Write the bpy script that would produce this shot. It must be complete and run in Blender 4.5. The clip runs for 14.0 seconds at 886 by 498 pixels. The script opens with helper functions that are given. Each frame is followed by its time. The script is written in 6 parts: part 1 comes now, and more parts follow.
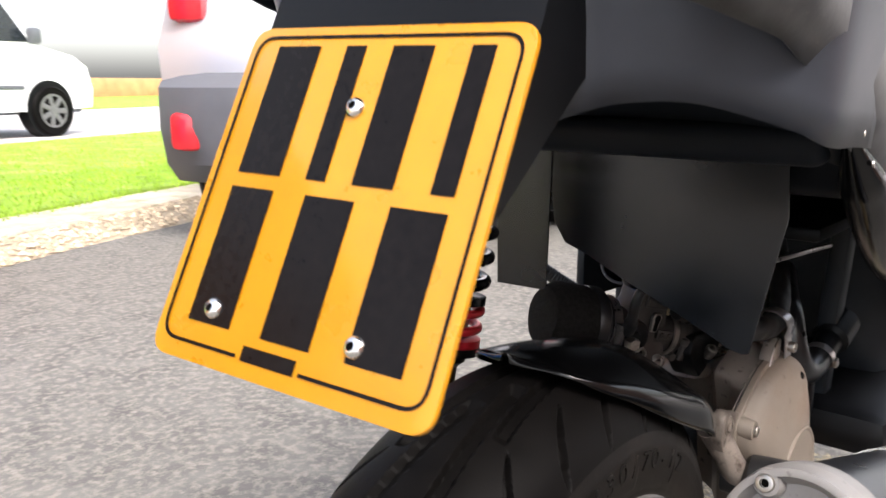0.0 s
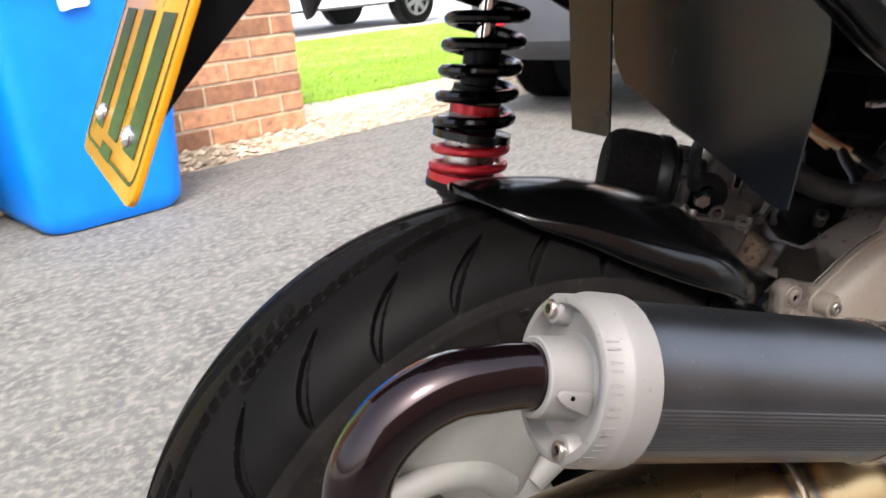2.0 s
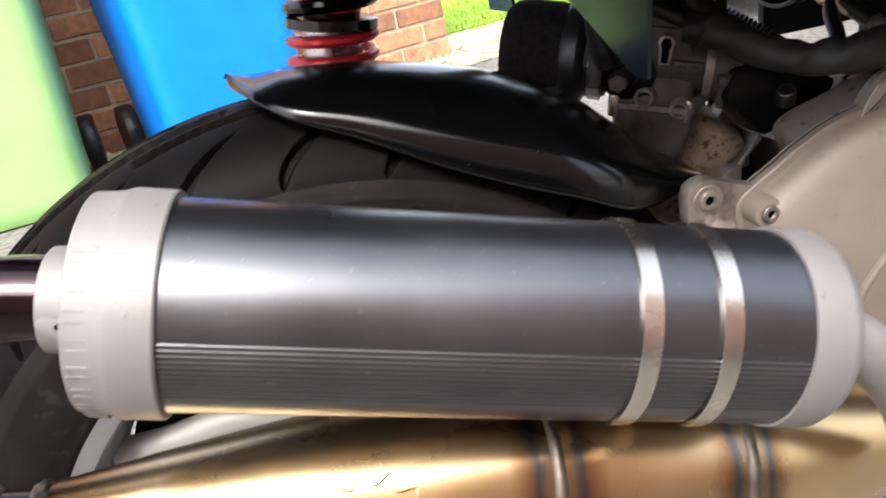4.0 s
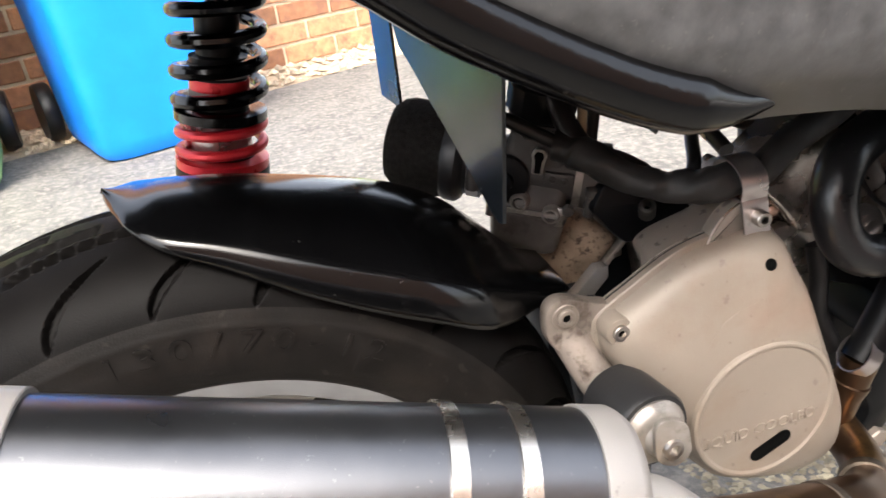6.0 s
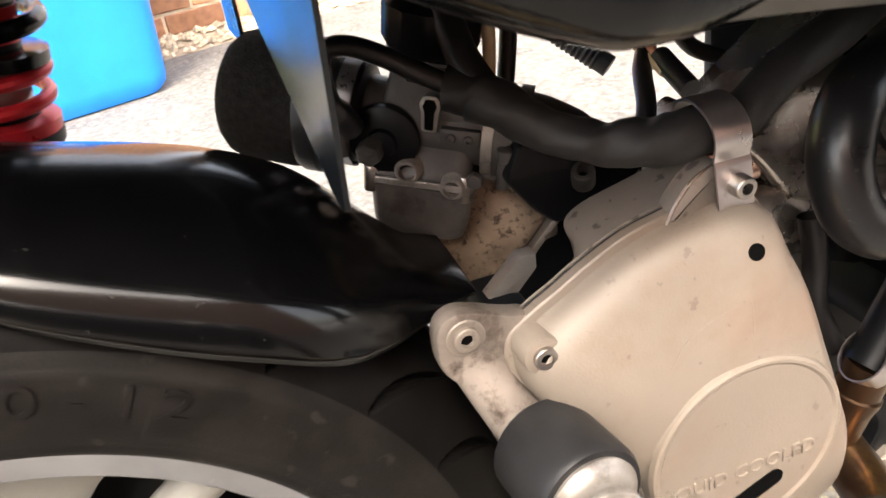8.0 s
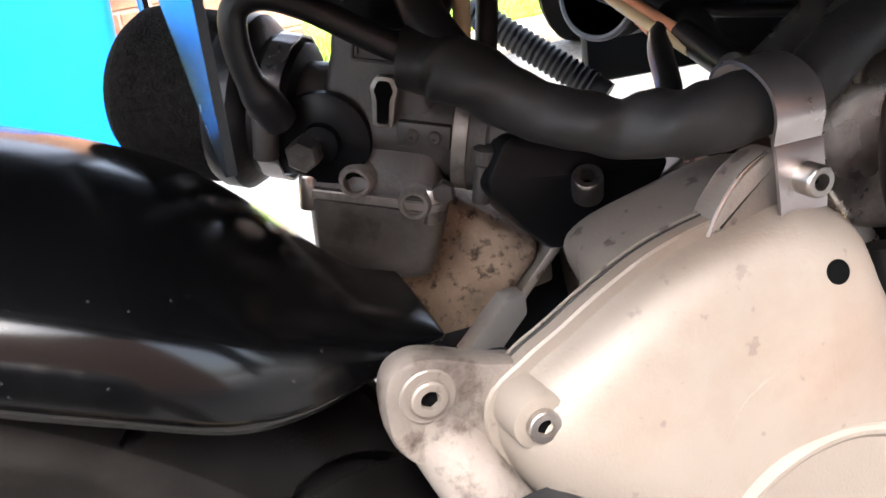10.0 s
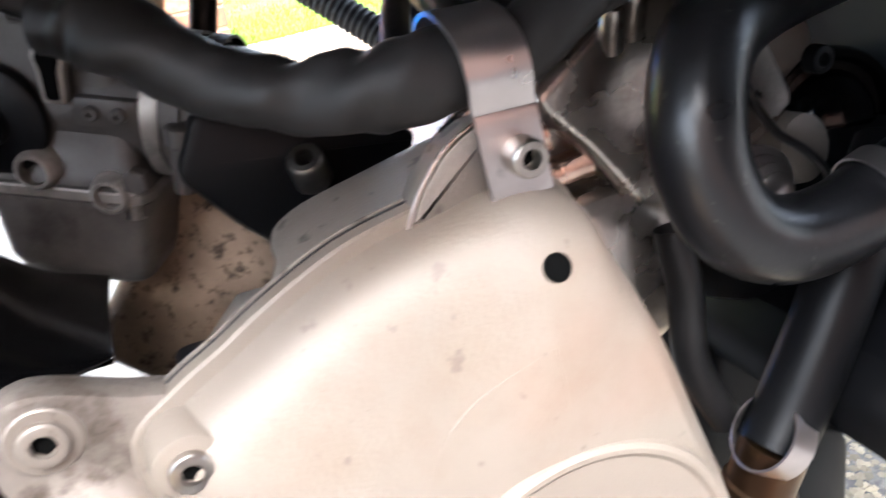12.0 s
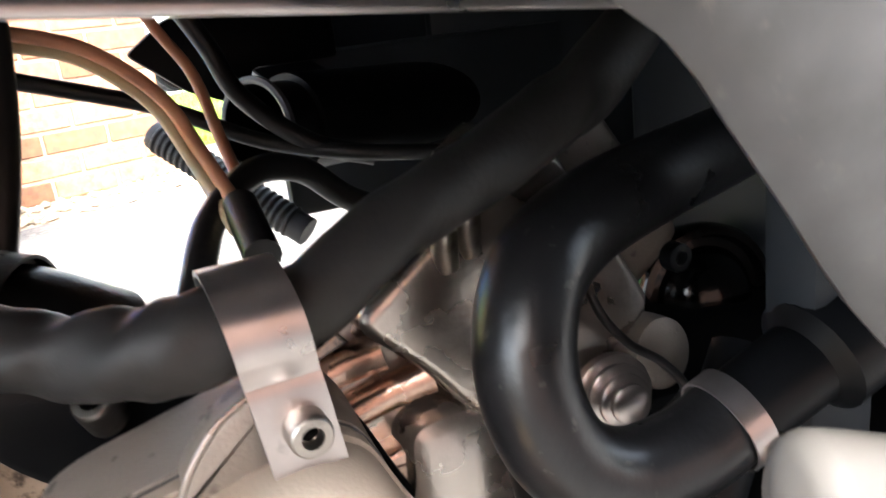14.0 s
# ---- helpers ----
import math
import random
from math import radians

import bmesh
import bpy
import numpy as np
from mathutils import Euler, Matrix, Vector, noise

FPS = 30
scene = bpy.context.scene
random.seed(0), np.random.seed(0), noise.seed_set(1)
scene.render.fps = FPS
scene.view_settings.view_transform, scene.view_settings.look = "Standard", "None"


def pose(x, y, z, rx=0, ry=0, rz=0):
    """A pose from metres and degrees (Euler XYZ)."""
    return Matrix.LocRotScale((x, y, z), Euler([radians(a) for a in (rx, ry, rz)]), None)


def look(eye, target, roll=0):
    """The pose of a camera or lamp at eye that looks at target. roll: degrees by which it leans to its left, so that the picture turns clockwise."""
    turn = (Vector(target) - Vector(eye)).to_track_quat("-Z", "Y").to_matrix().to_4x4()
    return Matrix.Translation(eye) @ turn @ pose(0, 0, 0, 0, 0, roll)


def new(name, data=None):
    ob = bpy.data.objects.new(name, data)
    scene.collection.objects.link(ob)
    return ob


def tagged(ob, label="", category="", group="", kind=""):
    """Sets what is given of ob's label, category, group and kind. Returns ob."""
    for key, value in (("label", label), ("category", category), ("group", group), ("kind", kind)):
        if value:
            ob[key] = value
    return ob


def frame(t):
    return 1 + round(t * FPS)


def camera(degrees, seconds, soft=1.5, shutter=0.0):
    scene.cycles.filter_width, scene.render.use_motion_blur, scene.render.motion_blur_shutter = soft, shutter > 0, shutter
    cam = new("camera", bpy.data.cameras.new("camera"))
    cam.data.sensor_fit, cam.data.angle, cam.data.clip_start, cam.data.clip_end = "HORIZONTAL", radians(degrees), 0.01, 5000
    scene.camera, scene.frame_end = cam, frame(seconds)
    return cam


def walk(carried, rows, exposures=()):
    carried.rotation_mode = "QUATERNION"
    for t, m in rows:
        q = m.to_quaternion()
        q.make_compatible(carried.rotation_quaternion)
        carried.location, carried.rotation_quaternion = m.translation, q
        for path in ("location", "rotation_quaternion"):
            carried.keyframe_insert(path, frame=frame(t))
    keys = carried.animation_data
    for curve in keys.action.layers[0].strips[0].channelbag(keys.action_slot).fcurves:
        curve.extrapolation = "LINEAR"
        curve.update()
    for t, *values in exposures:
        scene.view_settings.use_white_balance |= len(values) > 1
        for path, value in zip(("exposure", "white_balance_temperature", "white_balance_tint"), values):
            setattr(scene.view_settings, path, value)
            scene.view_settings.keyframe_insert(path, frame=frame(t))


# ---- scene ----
cam = camera(59.0, 14.0, shutter=0.5)
METRES, EYE, TILT, LEAN, TURN = 1.157, 0.68, -12.0, 0.0, -50.0
ROWS = [
    (0.0, 0.0, 0.0, 0.0, -0.0, -0.0, -0.0),
    (0.5, 0.0447, 0.0172, -0.0241, 5.43, 1.55, -1.42),
    (1.0, 0.098, 0.0211, -0.0266, 11.88, 0.23, -1.95),
    (1.5, 0.1771, 0.0131, -0.0454, 20.25, -4.49, -1.75),
    (2.0, 0.2115, 0.0375, -0.0283, 25.6, -8.6, -1.06),
    (2.5, 0.2316, 0.0979, -0.0714, 31.26, -11.85, 0.39),
    (3.0, 0.2846, 0.1573, -0.0901, 34.85, -12.28, 1.46),
    (3.5, 0.3055, 0.1791, -0.0808, 37.43, -11.84, 2.57),
    (4.0, 0.3406, 0.2032, -0.0572, 39.54, -13.27, 3.25),
    (6.5, 0.3671, 0.2219, 0.0191, 32.03, -17.12, -1.66),
    (7.0, 0.3391, 0.2311, 0.0228, 27.67, -20.41, -2.78),
    (7.5, 0.3262, 0.2831, 0.0193, 26.91, -19.95, -2.09),
    (8.0, 0.3336, 0.3469, -0.0097, 32.73, -18.57, 1.66),
    (10.5, 0.3034, 0.4243, -0.0519, 31.3, -11.0, 1.58),
    (11.0, 0.315, 0.4445, -0.044, 30.79, -12.28, 2.06),
    (11.5, 0.3227, 0.4562, -0.055, 29.71, -13.52, 2.29),
    (12.0, 0.3372, 0.4735, -0.06, 27.92, -12.88, 2.39),
    (12.5, 0.3485, 0.4963, -0.0484, 25.47, -10.26, 2.27),
    (13.0, 0.3543, 0.5135, -0.0455, 23.77, -8.36, 1.97),
    (13.5, 0.3596, 0.5144, -0.0431, 23.18, -6.45, 1.78),
    (14.0, 0.3565, 0.5065, -0.0309, 24.08, -5.99, 1.79),
]
EXPOSURES = [(0.0, 1.5, 6600, 12), (1.0, 1.45, 6500, 12), (2.0, 1.55, 6400, 10), (2.5, 1.58, 6400, 10), (3.0, 1.66, 6250, 9.5), (4.0, 1.76, 6400, 10), (6.5, 2.25, 6950, 9.5), (7.0, 2.36, 7450, 12), (7.5, 2.46, 7450, 12), (8.2, 2.54, 7000, 11), (10.5, 2.97, 6200, 10), (12.0, 2.97, 6000, 9), (12.5, 3.1, 5900, 8.5), (13.0, 3.24, 6050, 8), (13.5, 3.34, 6150, 7.5), (14.0, 3.27, 6400, 7.5)]
walk(cam, [(t, pose(0, 0, EYE, TILT, LEAN, TURN) @ pose(METRES * x, METRES * y, METRES * z, 90 + pitch, roll, yaw)) for t, x, y, z, yaw, pitch, roll in ROWS],
     exposures=EXPOSURES)

# ---- world and light ----
world = bpy.data.worlds.new("sky")
scene.world = world
world.use_nodes = True
wn, wl = world.node_tree.nodes, world.node_tree.links
sky = wn.new("ShaderNodeTexSky")
sky.sky_type = "NISHITA"
sky.sun_disc = False
sky.sun_elevation = radians(52)
sky.sun_rotation = radians(199)
sky.air_density, sky.dust_density = 1.0, 4.0
haze = wn.new("ShaderNodeHueSaturation")
haze.inputs["Saturation"].default_value = 0.5
wl.new(sky.outputs[0], haze.inputs["Color"])
wl.new(haze.outputs[0], wn["Background"].inputs[0])
wn["Background"].inputs[1].default_value = 0.21

sun_data = bpy.data.lights.new("sun", "SUN")
sun_data.energy, sun_data.angle, sun_data.color = 0.8, radians(14), (1.0, 0.97, 0.93)
sun = new("sun", sun_data)
sun.matrix_world = look((-1.6, -4.6, 6.3), (0, 0, 0))


# ---- materials ----
def material(name, color, rough=0.5, metal=0.0, vary=0.12, scale=40.0, bump=0.05, fine=400.0, tint=None, tint_scale=8.0,
             tint_low=0.5, tint_high=0.7, coat=0.0, island=0.0, rough_vary=0.1, spec=0.5, bump_size=0.002, per_object=0.0):
    """Principled surface with grain, patches and a fine relief."""
    m = bpy.data.materials.new(name)
    m.use_nodes = True
    n, l = m.node_tree.nodes, m.node_tree.links
    b = n["Principled BSDF"]
    b.inputs["Metallic"].default_value = metal
    b.inputs["Specular IOR Level"].default_value = spec
    b.inputs["Coat Weight"].default_value = coat
    b.inputs["Coat Roughness"].default_value = 0.08
    pos = n.new("ShaderNodeNewGeometry")
    big = n.new("ShaderNodeTexNoise")
    big.inputs["Scale"].default_value = scale
    big.inputs["Detail"].default_value = 5
    l.new(pos.outputs["Position"], big.inputs["Vector"])
    small = n.new("ShaderNodeTexNoise")
    small.inputs["Scale"].default_value = fine
    small.inputs["Detail"].default_value = 3
    l.new(pos.outputs["Position"], small.inputs["Vector"])
    hsv = n.new("ShaderNodeHueSaturation")
    hsv.inputs["Color"].default_value = (*color, 1)
    ramp = n.new("ShaderNodeMapRange")
    ramp.inputs["From Min"].default_value, ramp.inputs["From Max"].default_value = 0.3, 0.7
    ramp.inputs["To Min"].default_value, ramp.inputs["To Max"].default_value = 1 - vary, 1 + vary
    l.new(big.outputs[0], ramp.inputs[0])
    value = ramp.outputs[0]
    if island or per_object:
        source = pos.outputs["Random Per Island"]
        if per_object:
            source = n.new("ShaderNodeObjectInfo").outputs["Random"]
        r2 = n.new("ShaderNodeMapRange")
        amount = island or per_object
        r2.inputs["To Min"].default_value, r2.inputs["To Max"].default_value = 1 - amount, 1 + amount
        l.new(source, r2.inputs[0])
        mul = n.new("ShaderNodeMath")
        mul.operation = "MULTIPLY"
        l.new(value, mul.inputs[0])
        l.new(r2.outputs[0], mul.inputs[1])
        value = mul.outputs[0]
    l.new(value, hsv.inputs["Value"])
    out = hsv.outputs[0]
    if tint is not None:
        t = n.new("ShaderNodeTexNoise")
        t.inputs["Scale"].default_value = tint_scale
        t.inputs["Detail"].default_value = 6
        t.inputs["Roughness"].default_value = 0.65
        l.new(pos.outputs["Position"], t.inputs["Vector"])
        r = n.new("ShaderNodeMapRange")
        r.inputs["From Min"].default_value, r.inputs["From Max"].default_value = tint_low, tint_high
        l.new(t.outputs[0], r.inputs[0])
        mix = n.new("ShaderNodeMix")
        mix.data_type = "RGBA"
        l.new(r.outputs[0], mix.inputs[0])
        l.new(out, mix.inputs[6])
        mix.inputs[7].default_value = (*tint, 1)
        out = mix.outputs[2]
    l.new(out, b.inputs["Base Color"])
    rr = n.new("ShaderNodeMapRange")
    rr.inputs["To Min"].default_value, rr.inputs["To Max"].default_value = max(0.02, rough - rough_vary), min(1, rough + rough_vary)
    l.new(big.outputs[0], rr.inputs[0])
    l.new(rr.outputs[0], b.inputs["Roughness"])
    if bump:
        bp = n.new("ShaderNodeBump")
        bp.inputs["Strength"].default_value = bump
        bp.inputs["Distance"].default_value = bump_size
        l.new(small.outputs[0], bp.inputs["Height"])
        l.new(bp.outputs[0], b.inputs["Normal"])
    return m


M = {}
M["asphalt"] = material("asphalt", (0.118, 0.112, 0.101), 0.9, vary=0.3, scale=11, fine=260, bump=0.4, bump_size=0.005, tint=(0.225, 0.206, 0.176), tint_scale=50, tint_low=0.46, tint_high=0.64)
M["lawn"] = material("lawn_soil", (0.2, 0.32, 0.02), 0.9, vary=0.3, scale=5, fine=60, bump=0.5, tint=(0.3, 0.34, 0.08), tint_scale=2)
M["grass"] = material("grass_blade", (0.25, 0.42, 0.02), 0.6, vary=0.25, scale=2, bump=0, island=0.35)
M["road"] = material("road_concrete", (0.5, 0.47, 0.45), 0.9, vary=0.12, scale=3, bump=0.3)
M["slab"] = material("paving_slab", (0.46, 0.39, 0.3), 0.9, vary=0.2, scale=12, fine=150, bump=0.4, tint=(0.25, 0.24, 0.14), tint_scale=6, per_object=0.15)
M["gravel"] = material("gravel", (0.5, 0.4, 0.28), 0.85, vary=0.2, scale=30, bump=0.3, island=0.4)
M["stones"] = material("pale_stones", (0.27, 0.232, 0.158), 0.85, vary=0.25, scale=60, fine=500, bump=0.3, island=0.38)
M["brick"] = material("brick", (0.43, 0.205, 0.11), 0.9, vary=0.25, scale=30, fine=300, bump=0.4, tint=(0.22, 0.11, 0.075), tint_scale=14, per_object=0.42)
M["brick_joined"] = material("brick_joined", (0.43, 0.205, 0.11), 0.9, vary=0.25, scale=30, fine=300, bump=0.4, tint=(0.22, 0.11, 0.075), tint_scale=14, island=0.3)
M["house_brick"] = material("house_brick", (0.42, 0.25, 0.18), 0.9, vary=0.25, scale=30, fine=300, bump=0.4, tint=(0.3, 0.17, 0.125), tint_scale=14, island=0.3)
M["mortar"] = material("mortar", (0.56, 0.45, 0.32), 0.95, vary=0.2, scale=25, fine=300, bump=0.5)
M["bin_blue"] = material("bin_blue", (0.0, 0.20, 0.80), 0.42, vary=0.08, scale=10, fine=500, bump=0.06)
M["bin_green"] = material("bin_green", (0.30, 0.52, 0.18), 0.45, vary=0.08, scale=10, bump=0.06)
M["sticker"] = material("weathered_label", (0.75, 0.76, 0.78), 0.7, vary=0.25, scale=60, bump=0.1, tint=(0.1, 0.3, 0.75), tint_scale=30)
M["cord"] = material("cord", (0.6, 0.62, 0.66), 0.8, bump=0.3)
M["black_rubber"] = material("black_rubber", (0.009, 0.009, 0.0098), 0.4, vary=0.25, scale=60, bump=0.2, fine=420, bump_size=0.0007, spec=0.4, tint=(0.015, 0.0142, 0.0135), tint_scale=45, tint_low=0.58, tint_high=0.9)
M["tyre"] = material("tyre_rubber", (0.0037, 0.0033, 0.0032), 0.5, vary=0.25, scale=50, bump=0.2, fine=1200, bump_size=0.0006, tint=(0.007, 0.0066, 0.0063), tint_scale=24, tint_low=0.6, tint_high=0.85, spec=0.05)
M["sleeve"] = material("dull_vinyl_sleeve", (0.017, 0.0162, 0.016), 0.52, vary=0.3, scale=70, bump=0.25, fine=350, bump_size=0.0007, spec=0.3, tint=(0.024, 0.0215, 0.02), tint_scale=60, tint_low=0.55, tint_high=0.8)
M["coolant"] = material("coolant_hose_rubber", (0.009, 0.009, 0.010), 0.31, vary=0.25, scale=60, bump=0.2, fine=300, bump_size=0.0008, spec=0.45, tint=(0.012, 0.0115, 0.011), tint_scale=120, tint_low=0.62, tint_high=0.8)
# dark plastic lifted to blue-grey, with the haze round the engine painted in
M["fairing"] = material("haze_lifted_fairing", (0.015, 0.018, 0.022), 0.5, vary=0.2, scale=20, fine=900, bump=0.12, bump_size=0.0004, spec=0.25)
M["sidewall"] = material("dusty_tyre_sidewall", (0.0055, 0.0047, 0.0043), 0.55, vary=0.3, scale=50, bump=0.25, fine=900, bump_size=0.0006, tint=(0.0125, 0.0098, 0.0083), tint_scale=30, tint_low=0.5, tint_high=0.8, spec=0.15)
M["gloss_black"] = material("gloss_black_paint", (0.0015, 0.0015, 0.0017), 0.17, vary=0.1, bump=0.0, rough_vary=0.06, spec=0.36)
M["trim_black"] = material("worn_black_trim", (0.0015, 0.0015, 0.0017), 0.14, vary=0.2, scale=60, bump=0.06, rough_vary=0.1, spec=0.32, tint=(0.05, 0.045, 0.04), tint_scale=90, tint_low=0.68, tint_high=0.75)
M["rusty"] = material("rust_stained_alloy", (0.29, 0.215, 0.155), 0.6, metal=0.2, vary=0.5, scale=40, fine=400, bump=0.5, bump_size=0.001, tint=(0.07, 0.048, 0.034), tint_scale=200, tint_low=0.53, tint_high=0.66)
M["bowl"] = material("float_bowl_alloy", (0.155, 0.139, 0.128), 0.42, metal=0.6, vary=0.25, scale=70, fine=700, bump=0.3, bump_size=0.0006, tint=(0.05, 0.043, 0.038), tint_scale=60, tint_low=0.5, tint_high=0.78)
M["satin_black"] = material("satin_black_plastic", (0.004, 0.0043, 0.005), 0.38, vary=0.15, scale=20, fine=1500, bump=0.12, bump_size=0.0004, spec=0.14)
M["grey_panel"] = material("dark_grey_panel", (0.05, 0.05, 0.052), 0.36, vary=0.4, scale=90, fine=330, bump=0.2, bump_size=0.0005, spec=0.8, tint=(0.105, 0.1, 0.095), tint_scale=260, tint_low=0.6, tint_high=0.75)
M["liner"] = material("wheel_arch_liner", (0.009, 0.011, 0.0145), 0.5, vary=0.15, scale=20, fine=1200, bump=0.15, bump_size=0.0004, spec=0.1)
M["valance"] = material("tail_plastic", (0.036, 0.040, 0.050), 0.38, vary=0.15, scale=20, fine=1200, bump=0.12, bump_size=0.0004, spec=0.5)
M["flap"] = material("mud_flap_sheet", (0.0065, 0.008, 0.0102), 0.24, vary=0.15, scale=30, bump=0.05, bump_size=0.0004, spec=0.4, metal=0.0)
M["can"] = material("anodised_black", (0.112, 0.114, 0.121), 0.31, metal=0.95, vary=0.1, scale=30, fine=1800, bump=0.1, bump_size=0.0004, tint=(0.11, 0.11, 0.11), tint_scale=150, tint_low=0.66, tint_high=0.8, spec=0.5)
M["cast_white"] = material("cast_aluminium", (0.205, 0.193, 0.183), 0.5, metal=0.25, vary=0.07, scale=40, fine=1600, bump=0.25, bump_size=0.0005)
M["steel"] = material("steel_band", (0.62, 0.57, 0.5), 0.26, metal=1.0, vary=0.1, scale=80, fine=900, bump=0.05, bump_size=0.0003)
M["clip_steel"] = material("clip_steel", (0.5, 0.46, 0.45), 0.3, metal=0.95, vary=0.15, scale=60, bump=0.08, bump_size=0.0003, tint=(0.12, 0.1, 0.1), tint_scale=90, tint_low=0.62, tint_high=0.8)
M["bolt"] = material("bolt_steel", (0.42, 0.39, 0.36), 0.33, metal=1.0, vary=0.15, scale=200, bump=0.05, bump_size=0.0003, tint=(0.16, 0.13, 0.11), tint_scale=150, tint_low=0.55, tint_high=0.75)
M["dark_metal"] = material("blued_pipe", (0.017, 0.0085, 0.0102), 0.11, metal=0.85, vary=0.25, scale=12, bump=0.03, coat=0.4, bump_size=0.0003, tint=(0.036, 0.014, 0.018), tint_scale=9)
M["gold"] = material("heat_tinted_steel", (0.62, 0.435, 0.23), 0.28, metal=1.0, vary=0.14, scale=14, fine=700, bump=0.03, bump_size=0.0003, tint=(0.60, 0.475, 0.32), tint_scale=10)
M["header"] = material("browned_header_steel", (0.11, 0.065, 0.04), 0.32, metal=0.95, vary=0.25, scale=20, fine=500, bump=0.06, bump_size=0.0004, tint=(0.3, 0.18, 0.06), tint_scale=18, tint_low=0.55, tint_high=0.75)
M["weld_dark"] = material("dark_bronze_weld", (0.13, 0.105, 0.09), 0.42, metal=0.95, vary=0.5, scale=120, fine=600, bump=0.5, bump_size=0.001)
M["weld"] = material("blued_weld", (0.11, 0.09, 0.07), 0.48, metal=0.95, vary=0.4, scale=60, fine=500, bump=0.35, bump_size=0.001, tint=(0.16, 0.13, 0.11), tint_scale=45)
M["cover"] = material("cream_cast_cover", (0.178, 0.149, 0.122), 0.55, metal=0.1, vary=0.12, scale=11, fine=900, bump=0.2, bump_size=0.0005, tint=(0.15, 0.108, 0.077), tint_scale=16, tint_low=0.5, tint_high=0.8)
M["casting"] = material("grey_casting", (0.215, 0.184, 0.158), 0.5, metal=0.45, vary=0.14, scale=30, fine=900, bump=0.25, bump_size=0.0006, tint=(0.15, 0.122, 0.1), tint_scale=20, tint_low=0.55, tint_high=0.8)
M["corroded"] = material("corroded_alloy", (0.185, 0.157, 0.136), 0.55, metal=0.35, vary=0.4, scale=30, fine=400, bump=0.5, bump_size=0.001, tint=(0.05, 0.035, 0.026), tint_scale=85, tint_low=0.5, tint_high=0.68)
M["bare_alloy"] = material("bare_alloy", (0.5, 0.46, 0.425), 0.27, metal=0.92, vary=0.25, scale=45, fine=500, bump=0.22, bump_size=0.0005, tint=(0.17, 0.12, 0.095), tint_scale=35, tint_low=0.48, tint_high=0.78)
# bare alloy with the pinkish reflections on the ribs put into its colour
M["warm_reflection_alloy"] = material("reflection_warmed_alloy", (0.56, 0.4, 0.33), 0.26, metal=0.95, vary=0.3, scale=60, fine=500, bump=0.25, bump_size=0.0005, tint=(0.22, 0.13, 0.1), tint_scale=50, tint_low=0.5, tint_high=0.75)
M["carb"] = material("carburettor_alloy", (0.06, 0.054, 0.05), 0.52, metal=0.4, vary=0.2, scale=60, fine=700, bump=0.25, bump_size=0.0006, tint=(0.035, 0.03, 0.026), tint_scale=40, tint_low=0.5, tint_high=0.75)
M["carb_edge"] = material("worn_carburettor_alloy", (0.26, 0.238, 0.217), 0.4, metal=0.6, vary=0.2, scale=90, fine=700, bump=0.2, bump_size=0.0005, tint=(0.07, 0.06, 0.05), tint_scale=70, tint_low=0.5, tint_high=0.75)
M["foam"] = material("filter_foam", (0.0128, 0.0120, 0.0112), 0.95, vary=0.4, scale=300, fine=900, bump=0.9, bump_size=0.002, spec=0.1)
M["rim"] = material("rim_silver", (0.15, 0.15, 0.152), 0.4, metal=0.3, vary=0.12, scale=40, bump=0.05, tint=(0.3, 0.29, 0.28), tint_scale=60, tint_low=0.66, tint_high=0.8)
M["hub"] = material("hub_cream", (0.29, 0.28, 0.256), 0.5, metal=0.15, vary=0.1, scale=30, bump=0.15, bump_size=0.0006)
M["rim_edge"] = material("scuffed_rim_edge", (0.5, 0.47, 0.44), 0.4, metal=0.8, vary=0.4, scale=50, bump=0.3, fine=400, bump_size=0.0005, tint=(0.06, 0.055, 0.05), tint_scale=45, tint_low=0.5, tint_high=0.58)
M["red"] = material("red_anodised", (0.5, 0.02, 0.03), 0.3, metal=0.4, vary=0.1, bump=0.03)
M["chrome"] = material("chrome", (0.75, 0.74, 0.72), 0.12, metal=1.0, vary=0.05, bump=0.0, rough_vary=0.05)
M["plate_yellow"] = material("plate_yellow", (0.48, 0.204, 0.002), 0.3, vary=0.05, scale=60, bump=0.02, coat=0.2)
M["plate_black"] = material("plate_print", (0.006, 0.005, 0.005), 0.22, vary=0.25, scale=220, bump=0.02, coat=0, spec=0.1)
M["white_paint"] = material("white_car_paint", (0.78, 0.79, 0.8), 0.25, vary=0.03, scale=2, bump=0, coat=0.5)
M["silver_paint"] = material("silver_car_paint", (0.55, 0.55, 0.58), 0.3, metal=0.4, vary=0.03, scale=2, bump=0, coat=0.5)
M["dark_trim"] = material("grey_bumper_plastic", (0.1, 0.105, 0.12), 0.5, vary=0.08, scale=10, bump=0.1)
M["rod"] = material("dull_dark_steel", (0.028, 0.027, 0.027), 0.5, metal=0.4, vary=0.2, scale=120, bump=0.1)
M["glass"] = material("dark_car_glass", (0.02, 0.025, 0.03), 0.06, vary=0.05, bump=0, coat=0.5)
M["lamp_red"] = material("red_lens", (0.6, 0.02, 0.03), 0.15, vary=0.1, bump=0, coat=0.5)
M["wire_orange"] = material("wire_orange", (0.6, 0.28, 0.16), 0.5, bump=0.03)
M["wire_cream"] = material("wire_cream", (0.62, 0.5, 0.3), 0.5, bump=0.03)
M["peg_grey"] = material("footrest_grey", (0.09, 0.083, 0.076), 0.6, spec=0.25, vary=0.05, scale=30, bump=0.08, bump_size=0.0005)
